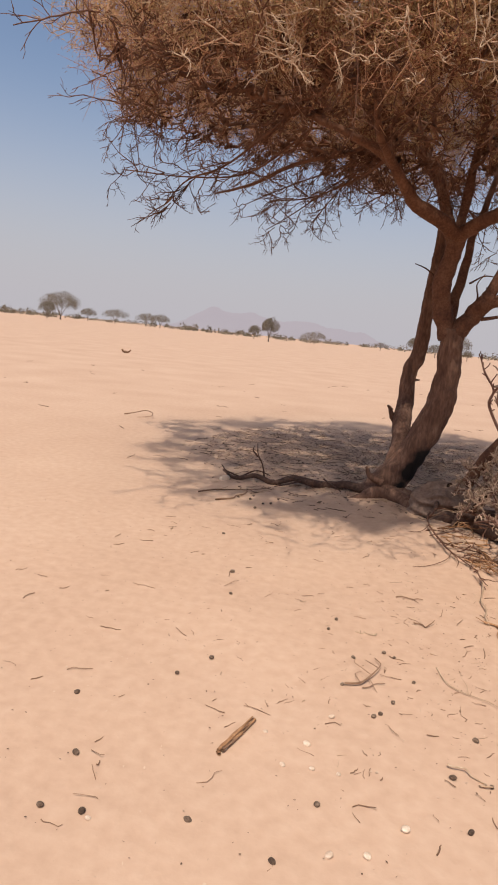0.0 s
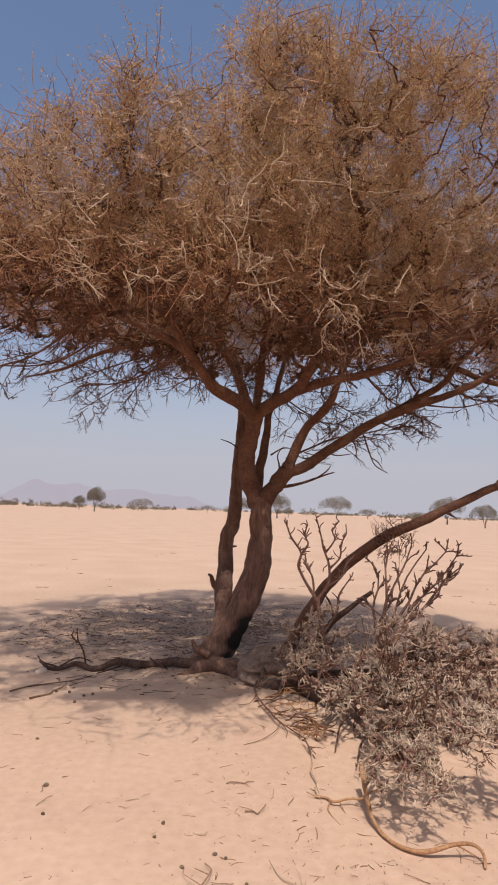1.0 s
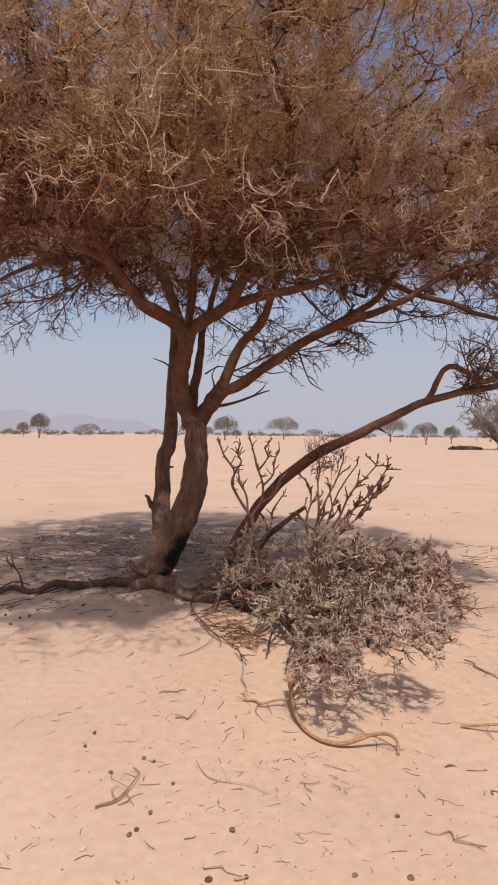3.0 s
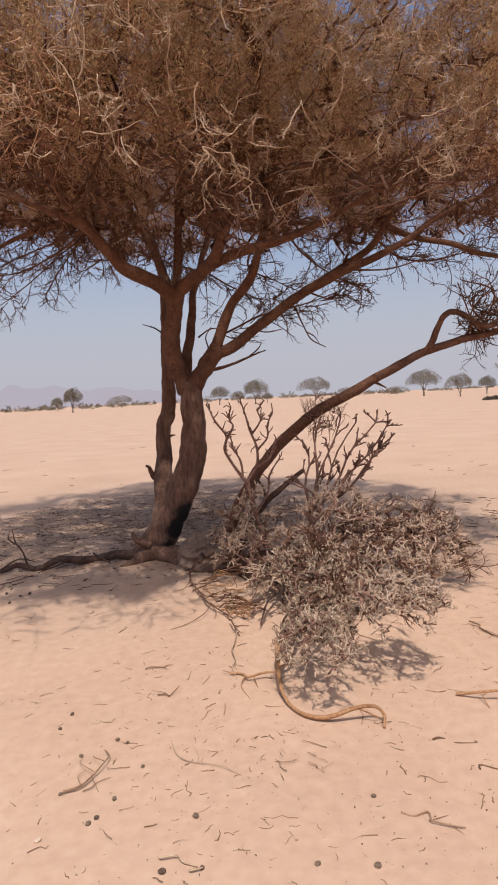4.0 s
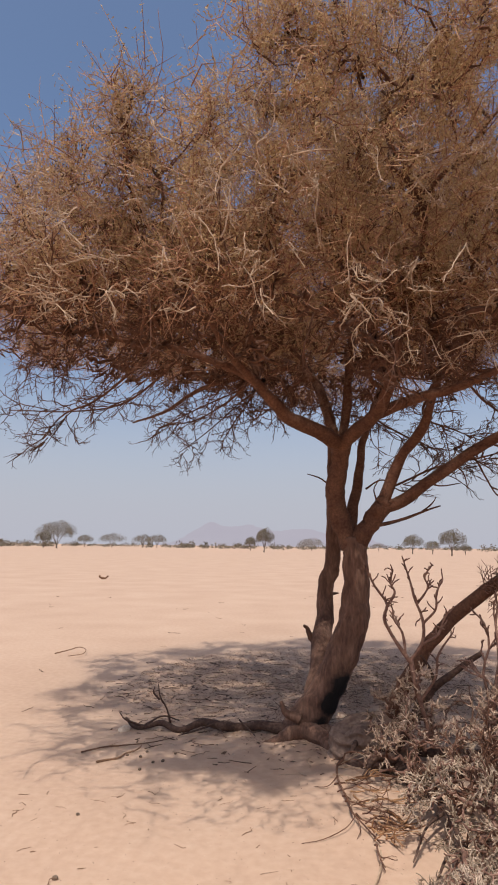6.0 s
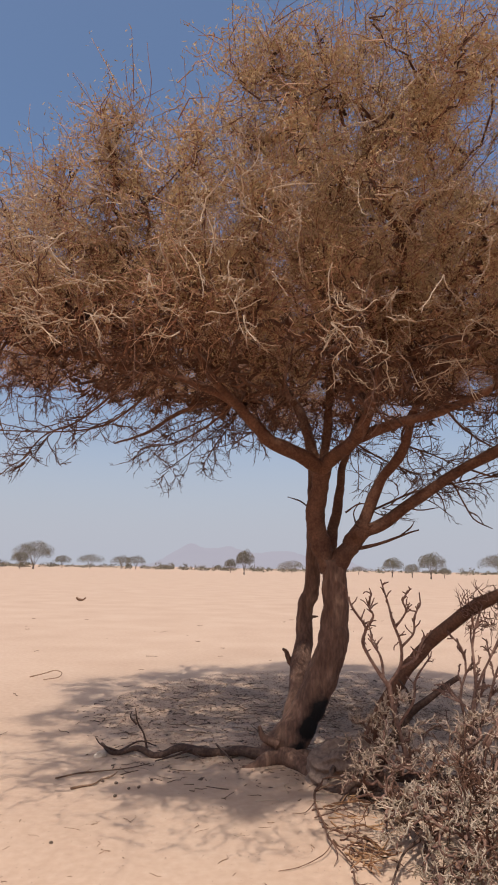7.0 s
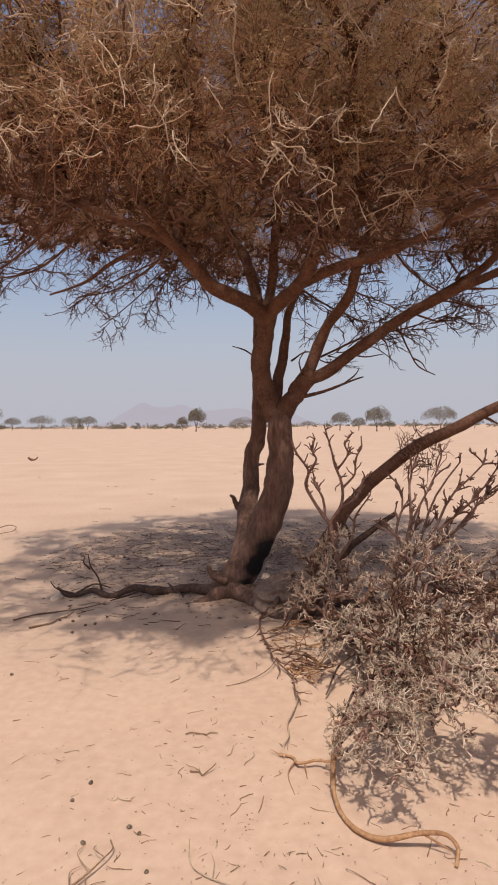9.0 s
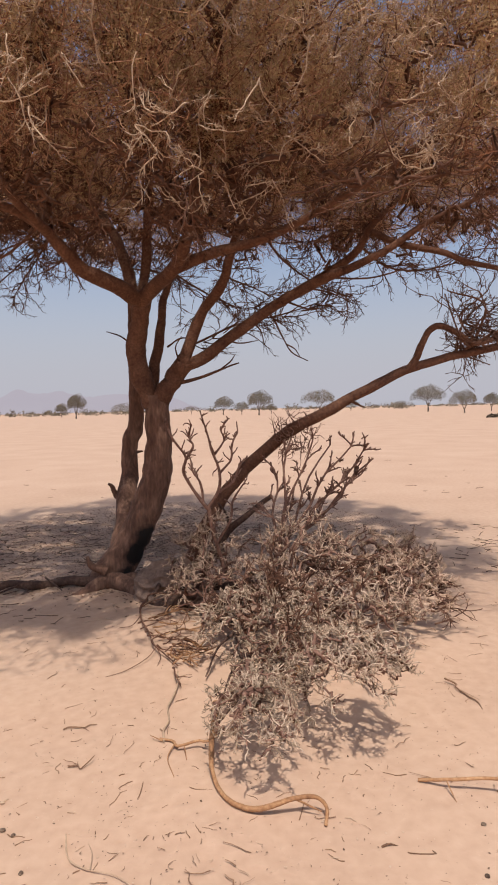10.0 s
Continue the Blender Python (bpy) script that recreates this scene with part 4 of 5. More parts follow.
# ---- dead wood on the sand ----
def stick(name, points, r0, r1, mat, label, seed, sides=7, count=16, category="stick", group="", twigs=()):
    """A lying stick, with side twigs given by their own points."""
    p0 = Vector(points[0])
    h = rng(seed + 5000)
    if max(r0, r1) < 0.014:
        r0, r1 = 0.74 * r0, 0.7 * r1
    if len(points) < 5:
        points = [tuple(p) for p in curve(points, 7) + np.vstack([[0, 0, 0], h.normal(0, 0.016, (5, 3)) * np.array([1, 1, 0.25]), [0, 0, 0]])]
    v, q, _, _ = limb([(x, y, z + float(ground_height(x, y))) for x, y, z in points], r0, r1, count, sides, 0.12, seed, 1.0, 0.07 if max(r0, r1) > 0.03 else 0.0)
    body = new(name, mesh(name, v - np.array(p0), q, mat))
    body.location = p0
    tagged(body, label, category, group)
    for k, tw in enumerate(twigs):
        v, q, _, _ = limb([(x, y, z + float(ground_height(x, y))) for x, y, z in tw], min(r0, r1) * 0.85, min(r0, r1) * 0.35, 10, 6, 0.12, seed + k + 1)
        part("side_twig", mesh("side_twig", v - np.array(p0), q, mat), body)
    return body


stick("golden_root", [(1.72, 3.72, 0.16), (1.68, 3.46, 0.08), (1.68, 3.27, 0.03), (1.73, 3.12, 0.02), (1.84, 3.03, 0.03), (1.98, 3.0, 0.075), (2.08, 3.0, 0.07), (2.12, 2.97, 0.04), (2.10, 2.91, 0.008)], 0.0145, 0.007, ORANGE, "curved golden-brown dead branch lying on sand", 201, 10, 50, twigs=[[(1.99, 3.0, 0.075), (2.1, 2.98, 0.02)]])
stick("yellow_stick", [(1.53, 4.42, 0.03), (1.48, 3.98, 0.02), (1.45, 3.65, 0.015)], 0.008, 0.006, PALE, "straight pale yellow stick on sand", 210)
stick("crooked_stick", [(1.43, 3.68, 0.015), (1.52, 3.59, 0.03), (1.66, 3.54, 0.06), (1.8, 3.52, 0.12)], 0.011, 0.007, ORANGE, "crooked brown stick beside the shrub", 212, twigs=[[(1.5, 3.6, 0.02), (1.47, 3.5, 0.01), (1.5, 3.35, 0.005)], [(1.55, 3.58, 0.03), (1.56, 3.48, 0.005)], [(1.44, 3.66, 0.015), (1.38, 3.7, 0.03)]])
stick("forked_branch", [(2.58, 3.14, 0.012), (2.70, 3.06, 0.05), (2.87, 3.0, 0.07), (3.0, 2.93, 0.06), (3.1, 2.93, 0.08), (3.06, 2.76, 0.012)], 0.013, 0.007, ORANGE, "long orange-brown forked branch lying on sand", 220, 8, 28, twigs=[[(2.68, 3.08, 0.045), (2.68, 2.96, 0.0)], [(2.97, 2.95, 0.06), (2.93, 2.82, 0.03), (2.9, 2.7, 0.0)], [(2.88, 3.0, 0.07), (2.9, 3.02, 0.11)], [(3.08, 2.9, 0.07), (3.14, 2.84, 0.02), (3.2, 2.86, 0.01)]])
stick("curled_root", [(1.07, 3.02, 0.006), (1.10, 2.88, 0.008), (1.17, 2.81, 0.008), (1.28, 2.76, 0.01), (1.36, 2.69, 0.004)], 0.0042, 0.0025, PALE, "thin curled pale root on sand", 230, twigs=[[(1.19, 2.80, 0.008), (1.19, 2.87, 0.02), (1.17, 2.93, 0.025)]])
stick("white_stick", [(1.02, 2.24, 0.01), (1.17, 2.15, 0.012)], 0.005, 0.004, PALE, "short bleached white stick on sand", 232)
chunk = stick("wood_chunk", [(0.15, 2.03, 0.010), (0.195, 2.16, 0.015), (0.24, 2.29, 0.012)], 0.009, 0.007, ORANGE, "split chunk of grey-brown wood on sand", 234, 8)
for k in range(7):
    h = rng(900 + k)
    a, b = h.normal(0, 0.008, 2)
    v, q, _, _ = limb([(a, b * 0.5 + h.uniform(0, 0.03), h.uniform(0, 0.012)), (0.045 + a, 0.13 + b * 0.5, h.uniform(0.002, 0.018)), (0.09 + a + h.normal(0, 0.004), 0.26 - h.uniform(0, 0.03), h.uniform(0, 0.014))], 0.0055, 0.0035, 14, 5, 0.2, 910 + k)
    part("splinter", mesh("splinter", v, q, ORANGE if k % 2 else GREYWOOD), chunk)
stick("tangled_stick", [(0.61, 2.7, 0.012), (0.68, 2.72, 0.016), (0.73, 2.79, 0.02), (0.77, 2.86, 0.03), (0.785, 2.93, 0.02), (0.76, 2.99, 0.012)], 0.0062, 0.004, GREYWOOD, "knotted grey-brown stick on sand", 236, twigs=[[(0.74, 2.8, 0.02), (0.69, 2.84, 0.03), (0.655, 2.9, 0.02), (0.66, 2.96, 0.006)], [(0.765, 2.87, 0.03), (0.72, 2.9, 0.035), (0.71, 2.96, 0.01)], [(0.68, 2.73, 0.016), (0.66, 2.8, 0.015), (0.69, 2.84, 0.012)], [(0.72, 2.78, 0.02), (0.745, 2.72, 0.01), (0.76, 2.68, 0.004)]])
stick("dark_stick", [(2.82, 2.52, 0.012), (2.99, 2.53, 0.015), (3.16, 2.52, 0.012)], 0.008, 0.005, GREYWOOD, "dark brown stick on sand", 240, twigs=[[(3.0, 2.53, 0.015), (3.05, 2.6, 0.01)]])
stick("thin_stick", [(2.38, 2.5, 0.006), (2.51, 2.47, 0.01), (2.72, 2.45, 0.006)], 0.006, 0.003, GREYWOOD, "thin straight brown stick on sand", 242, twigs=[[(2.6, 2.46, 0.008), (2.66, 2.42, 0.004)]])
stick("thin_stick", [(2.46, 2.36, 0.006), (2.55, 2.27, 0.01), (2.63, 2.24, 0.006)], 0.006, 0.004, GREYWOOD, "bent brown stick on sand", 244)
stick("thin_stick", [(1.95, 2.3, 0.006), (2.05, 2.23, 0.01), (2.15, 2.17, 0.006)], 0.006, 0.003, GREYWOOD, "thin forked brown stick on sand", 246, twigs=[[(2.05, 2.23, 0.01), (2.12, 2.25, 0.004)], [(2.1, 2.2, 0.008), (2.13, 2.14, 0.004)]])
stick("thin_stick", [(2.28, 2.76, 0.006), (2.46, 2.71, 0.006)], 0.005, 0.003, GREYWOOD, "thin straight brown stick on sand", 248)
stick("thin_stick", [(3.13, 4.09, 0.02), (3.17, 3.92, 0.012), (3.18, 3.72, 0.006)], 0.008, 0.004, GREYWOOD, "dark forked twig on sand", 250, twigs=[[(3.16, 3.95, 0.012), (3.22, 3.82, 0.006)]])
stick("thin_stick", [(1.0, 3.52, 0.008), (1.06, 3.47, 0.006), (1.12, 3.55, 0.03)], 0.005, 0.003, GREYWOOD, "small crescent-shaped twig on sand", 252)
stick("thin_stick", [(0.66, 3.28, 0.005), (0.78, 3.3, 0.005)], 0.005, 0.004, PALE, "short pale stick on sand", 254)
stick("thin_stick", [(0.92, 3.88, 0.006), (1.09, 3.9, 0.008)], 0.005, 0.003, GREYWOOD, "short thin stick on sand", 256, twigs=[[(1.02, 3.89, 0.007), (1.06, 3.84, 0.004)]])
stick("bent_twig", [(-3.3, 10.2, 0.02), (-3.03, 10.5, 0.08), (-2.78, 10.2, 0.05), (-3.0, 10.05, 0.015)], 0.012, 0.007, GREYWOOD, "bent dry twig on open sand", 258)
stick("thin_stick", [(-0.88, 5.8, 0.01), (-0.71, 6.0, 0.015), (-0.39, 6.14, 0.02), (-0.23, 6.31, 0.02)], 0.010, 0.005, GREYWOOD, "long dark twig at the shade's edge", 260, twigs=[[(-0.7, 6.0, 0.015), (-0.62, 5.96, 0.06)]])
stick("thin_stick", [(-0.66, 5.6, 0.01), (-0.49, 5.82, 0.015), (-0.44, 6.05, 0.02)], 0.012, 0.006, GREYWOOD, "dark stick at the shade's edge", 262)
def build_mound():
    """A low mound of caked earth beside the trunk's foot, its front undercut in ledges."""
    at = np.array([1.52, 6.14, -0.03])
    rings, spokes = 34, 96
    a = np.linspace(0, 2 * np.pi, spokes, endpoint=False)
    rise = np.linspace(0, np.pi / 2 * 0.985, rings)[:, None]
    v = np.stack([0.40 * np.cos(rise) ** 0.75 * np.cos(a), 0.34 * np.cos(rise) ** 0.75 * np.sin(a), 0.36 * np.sin(rise) + 0 * a], -1).reshape(-1, 3)
    front = np.clip(-v[:, 1] / 0.3, 0, 1)
    soft = np.array([noise.noise(Vector(p) * 5.5 + Vector((3.0, 0, 0))) for p in v])
    fine = np.array([noise.noise(Vector((p[0] * 16, p[1] * 16, p[2] * 30))) for p in v])
    ledge = np.array([noise.noise(Vector((p[0] * 4.5, p[1] * 4.5, p[2] * 17 + 1.3 * p[0]))) for p in v])
    v[:, :2] *= (1 + 0.22 * soft + 0.05 * fine - front * (0.12 + 0.42 * np.clip(ledge, -0.25, 0.6)))[:, None]
    v[:, 2] *= 1 + 0.30 * soft + 0.04 * fine
    i, j = np.meshgrid(np.arange(rings - 1), np.arange(spokes), indexing="ij")
    k = (j + 1) % spokes
    q = np.stack([i * spokes + j, i * spokes + k, (i + 1) * spokes + k, (i + 1) * spokes + j], -1).reshape(-1, 4)
    ob = new("earth_mound", mesh("earth_mound", v, q, EARTH))
    ob.location = at
    tagged(ob, "low lumpy mound of grey-brown earth beside the tree trunk", "mound")


build_mound()
stick("fallen_log", [(-0.82, 6.7, 0.06), (-0.66, 6.56, 0.02), (-0.45, 6.62, 0.05), (-0.25, 6.55, 0.03), (-0.05, 6.66, 0.07), (0.15, 6.58, 0.05), (0.33, 6.68, 0.03), (0.5, 6.6, 0.06), (0.7, 6.56, 0.04), (0.88, 6.52, 0.09)], 0.013, 0.06, DARKWOOD, "fallen grey-brown log lying in the tree's shade", 264, 12, 60, "log", twigs=[[(-0.34, 6.6, 0.04), (-0.37, 6.56, 0.2), (-0.42, 6.5, 0.32), (-0.43, 6.46, 0.44)], [(-0.42, 6.48, 0.3), (-0.47, 6.45, 0.37), (-0.46, 6.45, 0.42)], [(-0.6, 6.58, 0.03), (-0.74, 6.48, 0.1), (-0.8, 6.46, 0.17)], [(-0.6, 6.6, 0.03), (-0.45, 6.7, 0.1), (-0.3, 6.75, 0.05)], [(0.1, 6.6, 0.08), (-0.05, 6.45, 0.05), (-0.2, 6.38, 0.02)], [(0.0, 6.75, 0.06), (0.2, 6.45, 0.04)], [(0.3, 6.72, 0.08), (0.5, 6.4, 0.03)]])
stick("fallen_log", [(1.1, 6.6, 0.02), (1.4, 6.33, 0.06), (1.60, 5.97, 0.08), (1.75, 5.6, 0.06), (1.84, 5.32, 0.06), (1.87, 5.15, 0.05)], 0.05, 0.062, DARKWOOD, "thick dark brown fallen log with a broken end", 270, 12, 34, "log", twigs=[[(1.5, 6.15, 0.1), (1.4, 5.95, 0.16), (1.36, 5.7, 0.12)], [(1.7, 5.7, 0.1), (1.55, 5.5, 0.12), (1.45, 5.3, 0.05)]])
stick("fallen_branch", [(1.84, 5.25, 0.07), (1.92, 4.8, 0.09), (1.96, 4.45, 0.10), (1.94, 4.1, 0.12), (1.84, 3.82, 0.13), (1.72, 3.62, 0.11)], 0.024, 0.015, DARKWOOD, "dark slender branch curving under the shrub", 272, 10, 30, "log", twigs=[[(1.93, 4.75, 0.09), (1.8, 4.55, 0.1), (1.7, 4.3, 0.04)], [(1.96, 4.4, 0.1), (1.85, 4.2, 0.1), (1.78, 4.05, 0.03)]])
stick("fallen_branch", [(1.4, 6.25, -0.05), (1.6, 6.1, 0.06), (1.9, 5.95, 0.14), (2.3, 5.7, 0.2), (2.6, 5.4, 0.35), (2.75, 5.3, 0.7)], 0.05, 0.02, DARKWOOD, "thick brown fallen branch under the shrub", 274, 12, 30, "log")
stick("fallen_branch", [(1.3, 6.0, -0.04), (1.55, 5.75, 0.05), (1.9, 5.5, 0.10), (2.2, 5.2, 0.12), (2.5, 4.9, 0.08)], 0.045, 0.02, DARKWOOD, "thick brown fallen branch under the shrub", 286, 12, 26, "log")
stick("fallen_branch", [(2.34, 5.62, 0.93), (2.16, 5.62, 0.80), (1.95, 5.65, 0.62), (1.76, 5.75, 0.30), (1.6, 5.85, 0.03), (1.42, 5.95, 0.0)], 0.019, 0.042, DARKWOOD, "dark brown branch leaning up through the shrub", 290, 12, 30, "log", twigs=[[(2.0, 5.64, 0.66), (1.95, 5.55, 0.8), (1.88, 5.5, 0.9)]])
stick("fallen_branch", [(1.30, 5.6, 0.08), (1.26, 5.42, 0.05), (1.27, 5.25, 0.05), (1.34, 5.02, 0.04), (1.37, 4.83, 0.05), (1.46, 4.66, 0.03), (1.53, 4.5, 0.03)], 0.013, 0.007, LIMB, "dark brown forked dead branch on sand", 278, 8, 34, "stick", twigs=[[(1.39, 4.8, 0.04), (1.33, 4.66, 0.03), (1.2, 4.55, 0.012), (1.08, 4.5, 0.006)], [(1.27, 5.3, 0.05), (1.2, 5.25, 0.02), (1.1, 5.3, 0.008)], [(1.36, 4.95, 0.04), (1.5, 4.93, 0.08), (1.6, 4.8, 0.05)], [(1.47, 4.64, 0.04), (1.6, 4.66, 0.06)], [(1.39, 4.8, 0.04), (1.42, 4.66, 0.03), (1.4, 4.58, 0.01)], [(1.27, 5.42, 0.05), (1.4, 5.4, 0.09), (1.52, 5.3, 0.06)]])


stick("broken_branch", [(2.06, 4.32, 0.16), (2.12, 4.22, 0.2), (2.17, 4.12, 0.17), (2.2, 4.06, 0.12)], 0.02, 0.012, ORANGE, "short orange-brown broken branch lying in the shrub", 296, 8, 16, "stick", twigs=[[(2.12, 4.22, 0.2), (2.2, 4.2, 0.2), (2.26, 4.16, 0.16)], [(2.1, 4.25, 0.19), (2.06, 4.15, 0.16)]])


def twig_pile():
    """Dry forked twigs that fan out over the sand between the log and the shrub."""
    g = rng(91)
    pile = tagged(empty("dead_twig_pile", (1.5, 4.75, 0.0)), "heap of dry orange-brown broken twigs on sand", "twigs")
    off = -np.array(pile.location)
    for name, n, mat, wide in (("orange_tangle", 13, ORANGE, 0.008), ("brown_tangle", 12, LIMB, 0.007), ("pale_tangle", 6, PALE, 0.0045)):
        s = g.uniform(0, 1, n)
        at = np.stack([1.25 + 0.28 * s + g.normal(0, 0.05, n), 5.38 - 0.85 * s + g.normal(0, 0.12, n), g.uniform(0.01, 0.07, n)], -1)
        a = g.uniform(-1.2, 0.25, n)
        long, way = wander(g, at, np.stack([np.cos(a), np.sin(a), np.zeros(n)], -1), g.uniform(0.15, 0.42, n), 10, 0.2)
        m, c = np.repeat(np.arange(n), 3), g.integers(2, 9, 3 * n)
        short, _ = wander(g, long[m, c], unit(way[m, c] + g.normal(0, 0.5, (3 * n, 3))), g.uniform(0.06, 0.22, 3 * n), 6, 0.2)
        for line in (long, short):
            line[:, :, 2] = np.clip(line[:, :, 2], 0.004, 0.12) + ground_height(line[:, :, 0], line[:, :, 1])
        tubes = [tube_batch(line + off, g.uniform(0.7, 1.1, len(line))[:, None] * w * np.linspace(1, 0.5, line.shape[1]), 5) for line, w in ((long, wide), (short, wide * 0.65))]
        part(name, mesh(name, *joined(tubes), mat), pile, "", "stuff")


twig_pile()


# ---- droppings, pebbles and litter ----
def pebble(name, r, mat, seed, squash=0.75):
    bm = bmesh.new()
    bmesh.ops.create_icosphere(bm, subdivisions=2, radius=r)
    for v in bm.verts:
        v.co *= 1 + 0.16 * noise.noise(v.co / r * 1.4 + Vector((seed, 0, 0)))
        v.co.z *= squash
    me = bpy.data.meshes.new(name)
    bm.to_mesh(me)
    bm.free()
    me.polygons.foreach_set("use_smooth", np.full(len(me.polygons), True))
    me.materials.append(mat)
    return me


DUNG_MESH = [pebble("dropping", 0.0125, DUNG, s, 0.8) for s in range(4)]
STONE_MESH = [pebble("pebble", 0.014, STONE, s + 9, 0.6) for s in range(3)]


def strew(name, meshes, places, label, category, group, seed, low=0.75, high=1.2, sink=0.6):
    g = rng(seed)
    for k, (x, y) in enumerate(places):
        ob = new(name, meshes[k % len(meshes)])
        s = g.uniform(low, high)
        lift = 0.011 * s * sink
        ob.matrix_basis = pose(x, y, float(ground_height(x, y)) + lift, g.uniform(-20, 20), g.uniform(-20, 20), g.uniform(0, 360)) @ Matrix.Diagonal((s, s * g.uniform(1.0, 1.35), s, 1))
        tagged(ob, label, category, group)


NEAR_DUNG = [(0.55, 3.4), (0.51, 3.26), (-0.04, 2.73), (-0.16, 2.54), (-0.52, 2.25), (-0.36, 1.89), (-0.36, 1.62), (-0.22, 1.63), (0.12, 1.69), (0.41, 1.6), (0.74, 2.48), (0.94, 2.83), (0.65, 2.98), (0.81, 3.09), (0.86, 3.05), (0.6, 2.7), (1.03, 2.17), (1.17, 2.16), (0.53, 1.88), (1.05, 1.9), (1.16, 2.44), (0.83, 2.62), (1.88, 2.42), (2.6, 2.56), (2.72, 2.82), (0.77, 2.51), (1.57, 2.1), (1.77, 2.05)]
FAR_DUNG = [(-0.1, 3.52), (-0.16, 3.88), (-0.38, 4.64), (-0.48, 5.82), (-0.47, 5.92), (-0.36, 5.8), (-0.35, 5.94), (-0.22, 5.7), (-0.15, 5.74), (-0.1, 5.93), (-0.27, 5.52)]
strew("dropping", DUNG_MESH, NEAR_DUNG, "round dark brown dry dropping on sand", "dropping", "droppings on the sand", 1, 0.65, 1.05)
strew("dropping", DUNG_MESH, FAR_DUNG, "round dark brown dry dropping on sand", "dropping", "droppings on the sand", 2, 0.8, 1.2)
strew("pebble", STONE_MESH, [(0.6, 2.06), (0.5, 2.06), (0.39, 2.05), (0.47, 2.2), (-0.19, 1.61), (0.16, 2.08), (0.3, 2.23), (0.7, 1.7), (0.83, 1.85), (0.58, 1.67), (0.56, 2.42)], "small pale rounded pebble on sand", "pebble", "pebbles on the sand", 3, 0.6, 1.1)
strew("clod", [pebble("clod", 0.05, STONE, 44, 0.8)], [(-0.76, 6.5)], "pale crumbly clod beside the fallen log", "clod", "", 6, 1, 1)
strew("stone", [pebble("stone", 0.06, GREYWOOD, 40, 0.7)], [(6.47, 7.67)], "dark brown stone on open sand", "stone", "", 4, 1, 1)


def scatter_twigs(name, n, box, low, high, width, mat, seed, label):
    """Small twigs too many to count, lying on the sand."""
    g = rng(seed)
    x, y = box(g, n)
    z = ground_height(x, y) + width
    a = g.uniform(0, np.pi, n)
    length = g.uniform(low, high, n) ** 1.0
    d = np.stack([np.cos(a), np.sin(a), np.zeros(n)], -1) * length[:, None]
    s = np.linspace(-0.5, 0.5, 5)[None, :, None]
    line = np.stack([x, y, z], -1)[:, None] + d[:, None] * s + np.cumsum(g.normal(0, 0.1, (n, 5, 3)) * length[:, None, None], axis=1) * np.array([1, 1, 0.25])
    line[:, :, 2] = np.maximum(line[:, :, 2], ground_height(line[:, :, 0], line[:, :, 1]) + width * 0.5)
    r = g.uniform(0.5, 1.1, n)[:, None] * width * np.linspace(1, 0.6, 5)
    tagged(new(name, mesh(name, *tube_batch(line, r, 4), mat)), label, "twigs", kind="stuff")


def round_patch(cx, cy, rx, ry):
    def box(g, n):
        a, s = g.uniform(0, 2 * np.pi, n), g.uniform(0, 1, n) ** 0.7
        return cx + rx * s * np.cos(a), cy + ry * s * np.sin(a)
    return box


scatter_twigs("sand_twigs", 230, round_patch(1.2, 3.2, 3.0, 2.4), 0.02, 0.11, 0.0028, GREYWOOD, 301, "small dark dry twigs strewn over sand")
scatter_twigs("sand_twigs", 190, round_patch(1.5, 2.9, 1.6, 1.3), 0.015, 0.06, 0.0022, GREYWOOD, 305, "tiny broken brown twigs strewn over sand")
scatter_twigs("sand_twigs", 70, round_patch(1.5, 2.9, 1.8, 1.4), 0.015, 0.05, 0.002, PALE, 306, "tiny pale twigs strewn over sand")
scatter_twigs("sand_twigs", 170, round_patch(3.6, 3.6, 1.8, 2.2), 0.03, 0.13, 0.003, GREYWOOD, 302, "dry brown twigs strewn beside the shrub")
scatter_twigs("shade_twigs", 1100, round_patch(1.3, 8.4, 3.0, 2.9), 0.03, 0.2, 0.005, LITTER, 303, "mixed dry twigs lying in the tree's shade")
scatter_twigs("shade_twigs", 170, round_patch(5.2, 7.5, 1.3, 1.5), 0.04, 0.2, 0.005, LITTER, 307, "dry twigs at the far edge of the shade")
scatter_twigs("sand_twigs", 110, round_patch(1, 12, 14, 12), 0.05, 0.25, 0.006, GREYWOOD, 304, "dry twigs on open sand")


def flakes(name, n, box, low, high, mat, seed, label):
    g = rng(seed)
    x, y = box(g, n)
    at = np.stack([x, y, ground_height(x, y) + g.uniform(0.002, 0.008, n)], -1)
    a = g.uniform(0, 2 * np.pi, n)
    size = g.uniform(low, high, n)[:, None]
    u = np.stack([np.cos(a), np.sin(a), g.normal(0, 0.25, n)], -1) * size
    w = np.stack([-np.sin(a), np.cos(a), g.normal(0, 0.3, n)], -1) * size * g.uniform(0.25, 0.7, n)[:, None]
    v = np.stack([at - u, at - w, at + u, at + w], 1).reshape(-1, 3)
    v[:, 2] = np.maximum(v[:, 2], ground_height(v[:, 0], v[:, 1]) + 0.001)
    tagged(new(name, mesh(name, v, np.arange(4 * n).reshape(-1, 4), mat, False)), label, "litter", kind="stuff")


